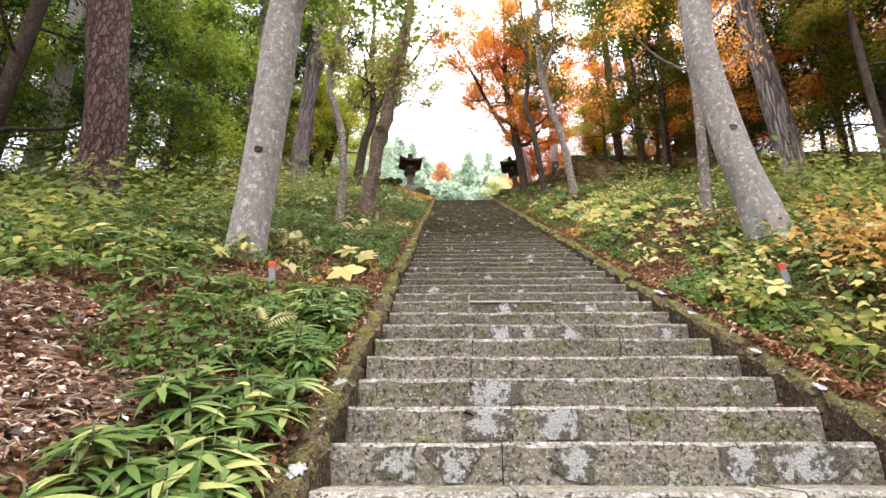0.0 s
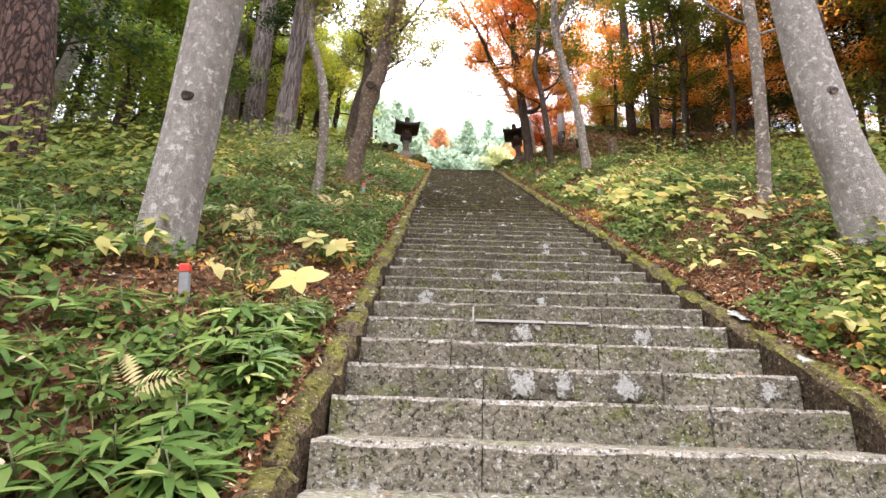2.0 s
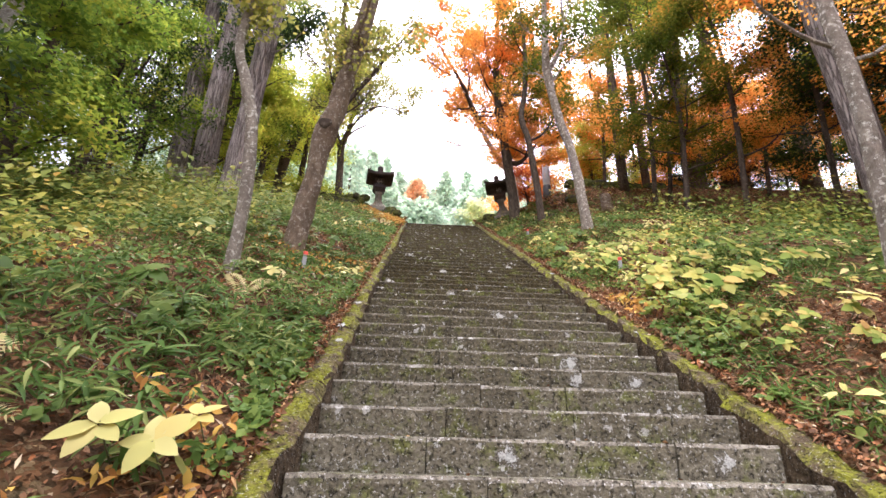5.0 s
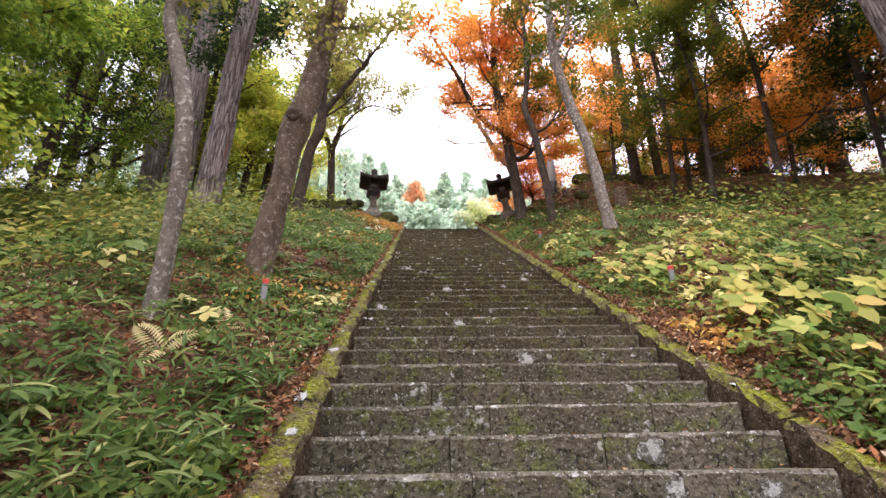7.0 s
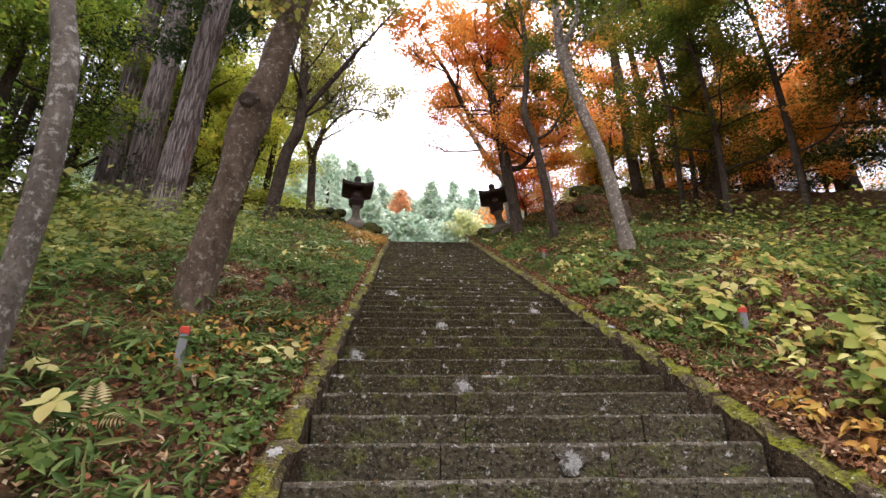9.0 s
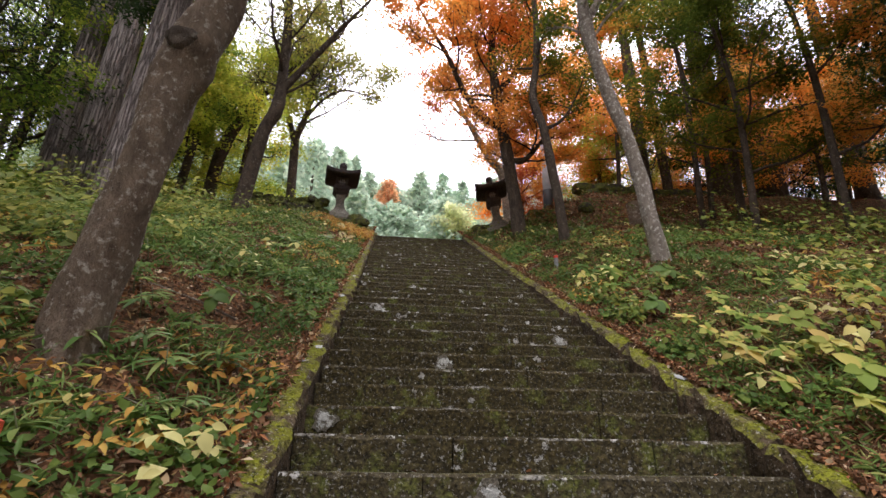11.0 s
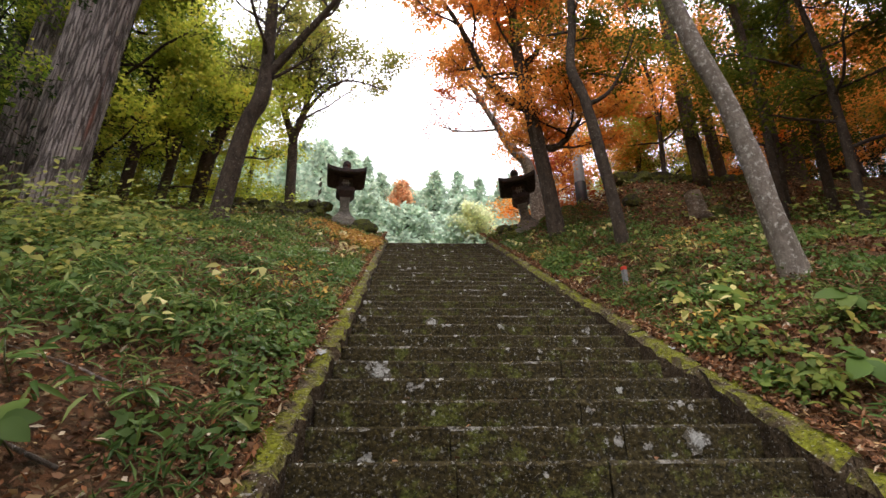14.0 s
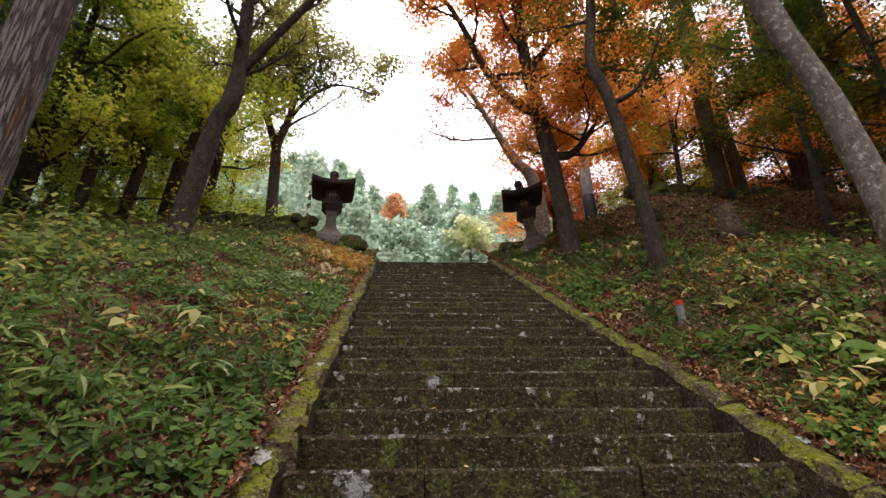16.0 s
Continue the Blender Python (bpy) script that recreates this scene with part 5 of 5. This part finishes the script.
def rosettes(x, y, per, height, size, spread, tilt, shape, tris, width, droop=0.0):
    """Plants of some leaves each, heading out from their stems; gives vertices and triangles."""
    n = len(x)
    z = ground(x, y)
    hs = height * rng.uniform(0.45, 1.3, n)
    X, Y, Z = (np.repeat(v, per) for v in (x, y, z))
    yaw = np.repeat(rng.uniform(0, 6.28, n), per) + np.tile(np.arange(per) * 2 * math.pi / per, n) + rng.normal(0, 0.35, n * per)
    lift = np.repeat(hs, per) * rng.uniform(0.55, 1.0, n * per)
    off = spread * rng.uniform(0.1, 1.0, n * per)
    c = np.stack([X - np.sin(yaw) * off, Y + np.cos(yaw) * off, Z + lift], 1)
    rot = lean_out(turns(n * per, tilt, yaw), 0.62)
    return leaves(c, size, tilt, shape, tris, width, rot)


def bare(x, y):
    """The bare patch of litter on the west bank."""
    return ((x + 2.45) / 1.22) ** 2 + ((y - 1.5) / 1.35) ** 2 < 1 + 0.22 * np.sin(3.1 * x + 2 * y) + 0.15 * np.sin(7 * y - 4 * x)


def by_post(x, y):
    """Trodden spots in front of the boundary posts."""
    near = np.zeros(np.shape(x), dtype=bool)
    for px, py in ((-1.45, 4.1), (2.70, 4.1), (-1.41, 9.1), (2.60, 9.8), (2.49, 15.0)):
        s = np.clip(py - y, -0.05, 0.75)
        near |= (np.abs(py - s - y) < 0.1) & (np.abs(px - 0.6 * s * np.sign(px) - x) < 0.17)
    return near


def stuff(name, parts_, mat, label):
    V, T, o = [], [], 0
    for v, t in parts_:
        V.append(v)
        T.append(t + o)
        o += len(v)
    ob = new(name, tri_mesh(name, np.concatenate(V), np.concatenate(T), mat))
    tagged(ob, label, "undergrowth", kind="stuff")


def build_undergrowth():
    low, sasa, herb, rust, yellow, litter, straw, grass = [], [], [], [], [], [], [], []
    for side in (-1, 1):
        far = 13
        # small low greens all over
        x, y = bank_points(26000, side, far, -3, 23.5, 1.6, -0.04)
        keep = patchy(x, y, 1 + side, 0.8) > (0.30 if side < 0 else 0.42)
        keep &= rng.uniform(0, 1, len(x)) > step_curve(18.5, 21.5, y) * 0.8
        keep &= (np.where(side < 0, -0.85 - x, x - 2.05) > 1.5) | (patchy(x, y, 31 + side, 0.55) > 0.44)
        keep &= ~(bare(x, y) & (rng.uniform(0, 1, len(x)) < 0.9))
        near = np.where(side < 0, -0.85 - x, x - 2.05) < 2.2
        low.append(rosettes(x[keep & near], y[keep & near], 4, 0.11, 0.062, 0.02, 0.35, CURL_V, CURL_T, 0.6))
        low.append(rosettes(x[keep & ~near], y[keep & ~near], 4, 0.13, 0.075, 0.03, 0.35, LEAF_V, LEAF_T, 0.9))
        # bamboo grass
        x, y = bank_points(5200, side, 10, -2, 20, 1.5)
        p = patchy(x, y, 3, 1.3)
        keep = (p > 0.60) & ((y < 9) | (rng.uniform(0, 1, len(x)) < 0.6)) & ((side < 0) | (rng.uniform(0, 1, len(x)) < 0.12)) & ~bare(x, y)
        keep |= (side < 0) & (x > -2.4) & (y > 4.5) & (patchy(x, y, 51, 0.6) > 0.60) & (rng.uniform(0, 1, len(x)) < 0.22)
        sasa.append(rosettes(x[keep], y[keep], 6, 0.17, 0.125, 0.015, 0.38, LONG_V, LONG_T, 0.17))
        # broad yellowing herbs, in tiers
        x, y = bank_points(9500 if side > 0 else 8000, side, far, 0, 23, 1.35)
        p = patchy(x, y, 7 + side, 1.0)
        keep = ((p > 0.50) & ((x < 3.5) | (y < 7.5) | (rng.uniform(0, 1, len(x)) < np.where(x > 4.6, 0.18, 0.34)))) if side > 0 else ((p > 0.40) & (x < -2.3 - 0.5 * np.sin(y)))
        keep &= rng.uniform(0, 1, len(x)) > step_curve(11.0 if side > 0 else 15.5, 16.5 if side > 0 else 20, y) * np.where(x > 4.6, 0.95, 0.76)
        keep &= (rng.uniform(0, 1, len(x)) > 0.35) & ~by_post(x, y)
        near = np.where(side < 0, -0.85 - x, x - 2.05) < 2.6
        herb.append(rosettes(x[keep & near], y[keep & near], 6, 0.26, 0.074, 0.05, 0.25, LONG_V, LONG_T, 0.62))
        herb.append(rosettes(x[keep & ~near], y[keep & ~near], 6, 0.30, 0.105, 0.06, 0.25, LEAF_V, LEAF_T, 1.0))
        # taller thin shrubs further out
        x, y = bank_points(1100, side, far + 1, 3, 22.5, 0.9)
        d = np.where(side < 0, -0.9 - x, x - 2.1)
        keep = (d > (1.7 if side < 0 else 2.0)) & (rng.uniform(0, 1, len(x)) > step_curve(13.5, 18.5, y) * (0.94 if side > 0 else 0.75))
        keep &= (side < 0) | (y < 9) | (rng.uniform(0, 1, len(x)) < 0.5)
        for h in (0.35, 0.6, 0.85):
            herb.append(rosettes(x[keep] + rng.normal(0, 0.1, keep.sum()), y[keep], 9, h, 0.095, 0.34, 0.2, LEAF_V, LEAF_T, 1.0))
        # rusty ferns and dying leaves
        x, y = bank_points(2200, side, 9, 0, 23, 1.8)
        keep = patchy(x, y, 12 + side, 0.9) > 0.75
        rust.append(rosettes(x[keep], y[keep], 6, 0.12, 0.068, 0.05, 0.45, LONG_V, LONG_T, 0.4))
        # single bright yellow leaves
        x, y = bank_points(450 if side > 0 else 130, side, 8, 0, 22, 1.6)
        keep = (patchy(x, y, 20 + side, 0.8) > 0.58) & ~by_post(x, y)
        yellow.append(rosettes(x[keep], y[keep], 4, 0.28, 0.095, 0.04, 0.3, LONG_V, LONG_T, 0.6))
        # fallen leaves
        for count, reach, power in ((86000, 4.2, 1.5), (14000, 13, 1.0)):
            x, y = bank_points(count, side, reach, -0.5, 23.8, power, -0.10)
            on = (x > LEFT + drift(y) - CURB_W) & (x < RIGHT + CURB_W)
            c = np.stack([x, y, np.where(on, BASE + SLOPE * y + CURB_H + 0.012, ground(x, y)) + rng.uniform(0.008, 0.055, len(x))], 1)
            for k, (size, shape, tris, w) in enumerate(((0.032, LEAF_V, LEAF_T, 0.9), (0.058, LEAF_V, LEAF_T, 0.32), (0.034, CURL_V, CURL_T, 0.75))):
                q = c[k::3]
                litter.append(leaves(q, size if reach < 8 else size * 1.7, 0.5, shape, tris, w, lean_out(turns(len(q), 0.6), 0.35)))
        # fine grass between
        x, y = bank_points(11000, side, 4.5, 0, 22, 1.2)
        keep = (patchy(x, y, 41 + side, 0.7) > 0.42) & ~bare(x, y)
        grass.append(rosettes(x[keep], y[keep], 5, 0.06, 0.11, 0.012, 0.5, LEAF_V, LEAF_T, 0.16))
    # deep litter on the upper east bank
    x, y = rng.uniform(2.4, 10, 14000), rng.uniform(12, 22, 14000)
    q = np.stack([x, y, ground(x, y) + rng.uniform(0.004, 0.05, len(x))], 1)
    litter.append(leaves(q, 0.072, 0.6, CURL_V, CURL_T, 0.7, lean_out(turns(len(q), 0.6), 0.35)))
    # rust-coloured bed by the lantern
    x, y = rng.normal(-1.35, 0.45, 500), rng.normal(20.0, 0.6, 500)
    k = (x < LEFT - CURB_W) & (y < 21.0)
    rust.append(rosettes(x[k], y[k], 7, 0.16, 0.10, 0.07, 0.4, LONG_V, LONG_T, 0.35))
    # orange bush beyond the east post
    x, y = rng.normal(3.5, 0.4, 330), rng.normal(3.2, 0.6, 330)
    k = x > 2.6
    rust.append(rosettes(x[k], y[k], 8, 0.45, 0.065, 0.12, 0.3, LONG_V, LONG_T, 0.6))
    # yellowing seedlings at the foot of the east bank
    x, y = rng.uniform(2.45, 4.2, 260), rng.uniform(1.2, 4.6, 260)
    k = ~by_post(x, y)
    yellow.append(rosettes(x[k], y[k], 5, 0.26, 0.075, 0.045, 0.3, LONG_V, LONG_T, 0.55))
    # bleached sheaths and chips where the west bank is bare
    x, y = rng.uniform(-3.6, -1.2, 15000), rng.uniform(0.5, 2.85, 15000)
    k = bare(x, y) | (bare(x * 0.9 - 0.24, y * 0.9 + 0.15) & (rng.uniform(0, 1, 15000) < 0.35))
    x, y = x[k], y[k]
    c = np.stack([x, y, ground(x, y) + rng.uniform(0.02, 0.05, len(x))], 1)
    straw.append(leaves(c[::2], 0.10, 0.16, LEAF_V, LEAF_T, 0.15))
    straw.append(leaves(c[1::2], 0.045, 0.35, CURL_V, CURL_T, 0.45))
    x, y = rng.uniform(-3.6, -1.0, 5000), rng.uniform(0.2, 2.9, 5000)
    litter.append(leaves(np.stack([x, y, ground(x, y) + rng.uniform(0.004, 0.03, 5000)], 1), 0.038, 0.4, width=0.9))
    # leaf scraps on treads and curbs
    n = rng.integers(FIRST + 8, LAST, 420)
    x = rng.uniform(LEFT + 0.02, RIGHT - 0.02, 420)
    y = PHASE + n * TREAD + rng.uniform(0.05, 0.3, 420)
    litter.append(leaves(np.stack([x, y, BASE + SLOPE * (PHASE + n * TREAD) + 0.012], 1), 0.035, 0.3))
    stuff("low_plants", low, DEEPGREEN, "low dark green seedlings and herbs over the banks")
    stuff("fine_grass", grass, SASA, "fine tufts of green grass between the fallen leaves")
    stuff("bamboo_grass", sasa, SASA, "drooping green bamboo grass on the banks")
    stuff("broad_herbs", herb, HERB, "yellow-green broad-leaved herbs turning in autumn")
    stuff("rusty_ferns", rust, RUST, "rust-brown withered ferns and leaves")
    stuff("yellow_seedlings", yellow, YELLOW, "pale yellow autumn seedlings among the green")
    stuff("fallen_leaves", litter, LITTER, "brown and reddish fallen leaves on the ground")
    stuff("bleached_sheaths", straw, STRAW, "bleached dry bamboo sheaths and bark chips")


build_undergrowth()


# ---- single plants near the steps ----
def blade(name, length, width, mat, droop, fold=0.12, nseg=5):
    """One leaf blade along +y, drooping, folded along its rib."""
    V, Fc = [], []
    for k in range(nseg + 1):
        s = k / nseg
        w = 0.5 * width * (math.sin(math.pi * s ** 0.8) ** 0.75 if 0 < s < 1 else 0.02)
        y, z = length * (s - 0.25 * droop * s * s), -droop * length * s * s * 0.8
        V += [(-w, y, z + fold * w), (0, y, z), (w, y, z + fold * w)]
    for k in range(nseg):
        a = 3 * k
        Fc += [(a, a + 1, a + 4, a + 3), (a + 1, a + 2, a + 5, a + 4)]
    return mesh_of(name, V, Fc, mat)


def plant(name, label, category, group, stem_h, count, length, width, mat, pitch, droop, whorl=True):
    """A plant at the origin: a stem and its leaves, each a part."""
    t = thing(name, (0, 0, 0), label, category, group)
    v, f = tube([(0, 0, -0.05), (0.01, 0, stem_h * 0.5), (0, 0.01, stem_h)], [0.005, 0.004, 0.003], 5, 0.02, 3)
    part("stem", mesh_of("stem", v, f, STEM), t)
    data = [blade("leaf", length * q, width * q, mat, droop * d) for q, d in ((1.0, 1.0), (0.85, 1.3), (1.12, 0.8))]
    for k in range(count):
        a = 360 * k / count + rng.uniform(-14, 14)
        h = stem_h if whorl else stem_h * (0.45 + 0.55 * (k + 1) / count)
        part("leaf", data[k % 3], t).matrix_basis = pose(0, 0, h - 0.004 * k, pitch + rng.uniform(-24, 24) * (0.4 if whorl else 1), rng.uniform(-16, 16), a)
    return t


def plant_out(kind, spots, lean=46.0):
    """Stands the plant at the first spot and copies of it at the others."""
    for k, (x, y, s) in enumerate([q for q in spots if not by_post(q[0], q[1])]):
        m = pose(x, y, gz(x, y), lean + rng.uniform(-8, 8), rng.uniform(-8, 8)) @ pose(0, 0, 0, 0, 0, rng.uniform(0, 360))
        ob = kind if k == 0 else copy_thing(kind, m)
        ob.matrix_basis = m @ Matrix.Scale(s, 4)


def build_single_plants():
    sasa = plant("bamboo_grass_plant", "green bamboo grass with a fan of drooping blades", "bamboo grass", "bamboo grass by the steps", 0.19, 11, 0.19, 0.030, SASA, 14, 0.38, False)
    spots = []
    for _ in range(170):
        y = 1.3 + 3.1 * rng.uniform(0, 1) ** 1.9
        spots.append((LEFT - CURB_W + (0.10 if y < 3.4 else 0.02) - min(0.45 if y < 2.8 else 1.2, abs(rng.normal(0, 0.30))), y, rng.uniform(0.7, 1.2)))
    for _ in range(70):
        spots.append((rng.uniform(-4.2, -1.9), rng.uniform(2.9, 4.6), rng.uniform(0.9, 1.4)))
    for _ in range(70):
        y = rng.uniform(5, 17)
        spots.append((LEFT - CURB_W - 0.15 - abs(rng.normal(0, 0.8)), y, rng.uniform(0.75, 1.25)))
    for x, y in [(-1.45, 1.15), (-1.2, 1.05), (-2.0, 1.0), (-1.7, 1.2)]:
        spots.append((x, y, 1.35))
    plant_out(sasa, spots, 18.0)
    whorl = plant("yellow_whorl_plant", "pale yellow plant with one whorl of broad leaves", "plant", "yellow whorl plants", 0.24, 5, 0.155, 0.085, YELLOW, 4, 0.14)
    plant_out(whorl, [(-0.93, 4.5, 1.15), (-0.93, 5.5, 0.95), (-1.12, 5.45, 0.95), (-0.9, 5.75, 0.8), (2.2, 4.35, 0.8), (2.42, 3.95, 0.8), (2.5, 2.75, 0.9), (2.75, 2.6, 1.1), (3.0, 2.9, 1.0), (3.25, 3.9, 1.2), (3.5, 4.1, 1.2),
                      (3.7, 3.7, 1.0), (2.45, 5.6, 0.8), (2.9, 6.2, 0.9), (3.1, 6.9, 1.0), (-1.5, 8.3, 0.8), (-1.15, 8.6, 0.7)])
    herb = plant("broad_herb", "yellow-green herb with large rounded whorled leaves", "plant", "large herbs beside the steps", 0.22, 6, 0.145, 0.083, HERO_HERB, 6, 0.2)
    spots = [(2.35, 7.95, 1.2), (2.4, 8.5, 1.2), (2.7, 7.95, 1.3), (2.3, 9.9, 1.0), (2.3, 7.5, 0.7), (2.5, 10.1, 1.1), (2.35, 9.2, 1.2), (2.5, 8.7, 1.2), (2.25, 10.3, 0.8), (2.3, 10.7, 1.05), (2.35, 12.3, 0.8), (2.5, 11.7, 0.8), (2.6, 11.0, 0.9), (2.85, 13.7, 0.7), (2.4, 12.95, 0.95), (2.4, 13.75, 0.75), (2.85, 14.9, 0.7)]
    for _ in range(75):
        spots.append((RIGHT + CURB_W + 0.25 + abs(rng.normal(0, 0.8)), rng.uniform(4.5, 12.5), rng.uniform(0.45, 0.8)))
    for _ in range(44):
        spots.append((2.4 + abs(rng.normal(0, 0.7)), rng.uniform(7.9, 10.9), rng.uniform(0.7, 1.1)))
    plant_out(herb, spots)
    green = plant("green_herb", "dark green herb with large soft leaves", "plant", "green herbs", 0.2, 6, 0.17, 0.10, DEEPGREEN, 8, 0.4)
    plant_out(green, [(2.62, 3.85, 1.2), (2.8, 3.7, 1.0), (2.55, 9.7, 1.2), (2.45, 12.1, 1.1), (2.6, 13.4, 1.1), (2.5, 14.1, 1.0), (2.9, 12.6, 1.2), (2.4, 2.4, 1.0), (-2.4, 6.3, 1.1), (-2.0, 7.1, 1.0), (-1.6, 6.6, 0.9), (-2.6, 9.1, 1.2), (-1.5, 11.3, 0.9)])


STEM = plain_material("green_brown_stem", (0.12, 0.13, 0.05), 0.6)


def build_fern(spots):
    """Pale fern: a midrib with paired leaflets on each of three fronds."""
    t = thing("fern", (0, 0, 0), "pale yellowing fern with feathered fronds", "fern", "ferns")
    for k, (turn, ln) in enumerate(((0, 0.34), (115, 0.28), (235, 0.3))):
        V, Fc = [], []
        for j in range(12):
            s = (j + 1) / 13
            w = 0.10 * math.sin(math.pi * (0.15 + 0.85 * s)) + 0.008
            y, z = ln * s, ln * (0.9 * s - 0.75 * s * s)
            for sx in (-1, 1):
                o = len(V)
                V += [(0, y - 0.008, z), (sx * w * 0.55, y + 0.006 + 0.02, z + 0.004), (sx * w, y + 0.035, z - 0.02), (sx * w * 0.5, y + 0.001, z)]
                Fc.append((o, o + 1, o + 2, o + 3))
        part("frond", mesh_of("frond", V, Fc, PALEFERN), t).matrix_basis = pose(0, 0, 0, 12, 0, turn)
    plant_out(t, spots)


PALEFERN = leaf_material("pale_fern_leaves", [(0, (0.55, 0.47, 0.22)), (0.6, (0.66, 0.55, 0.28)), (1, (0.46, 0.45, 0.18))], 0.6, 0.3)
build_single_plants()
build_fern([(-1.75, 5.5, 0.75), (-1.6, 5.35, 0.65), (-1.45, 8.45, 0.65), (-1.2, 8.8, 0.55), (-1.95, 5.7, 0.7), (-1.3, 18.4, 0.9), (-1.5, 19.3, 1.0), (-1.2, 3.3, 0.7), (-1.6, 7.9, 0.8), (2.9, 5.0, 0.8)])


# ---- fallen sticks ----
def build_stick(x, y, ln, turn, r):
    n = 6
    pts = []
    for k in range(n):
        s = k / (n - 1)
        px, py = x + ln * s * math.cos(turn), y + ln * s * math.sin(turn)
        pts.append((px, py, gz(px, py) + 0.02 + r + rng.uniform(0, 0.02)))
    v, f = tube(pts, np.linspace(r, r * 0.4, n), 5, 0.08, int(x * 100))
    tagged(new("stick", mesh_of("stick", v, f, BARK_THIN)), "thin dead stick lying on the leaf litter", "stick", "fallen sticks")


for k in range(46):
    side = -1 if k % 2 else 1
    d = rng.uniform(0.1, 2.2)
    build_stick(LEFT - CURB_W - d - 0.3 if side < 0 else RIGHT + CURB_W + d, rng.uniform(1, 19), rng.uniform(0.25, 0.8), rng.uniform(0, 6.28), rng.uniform(0.004, 0.012))
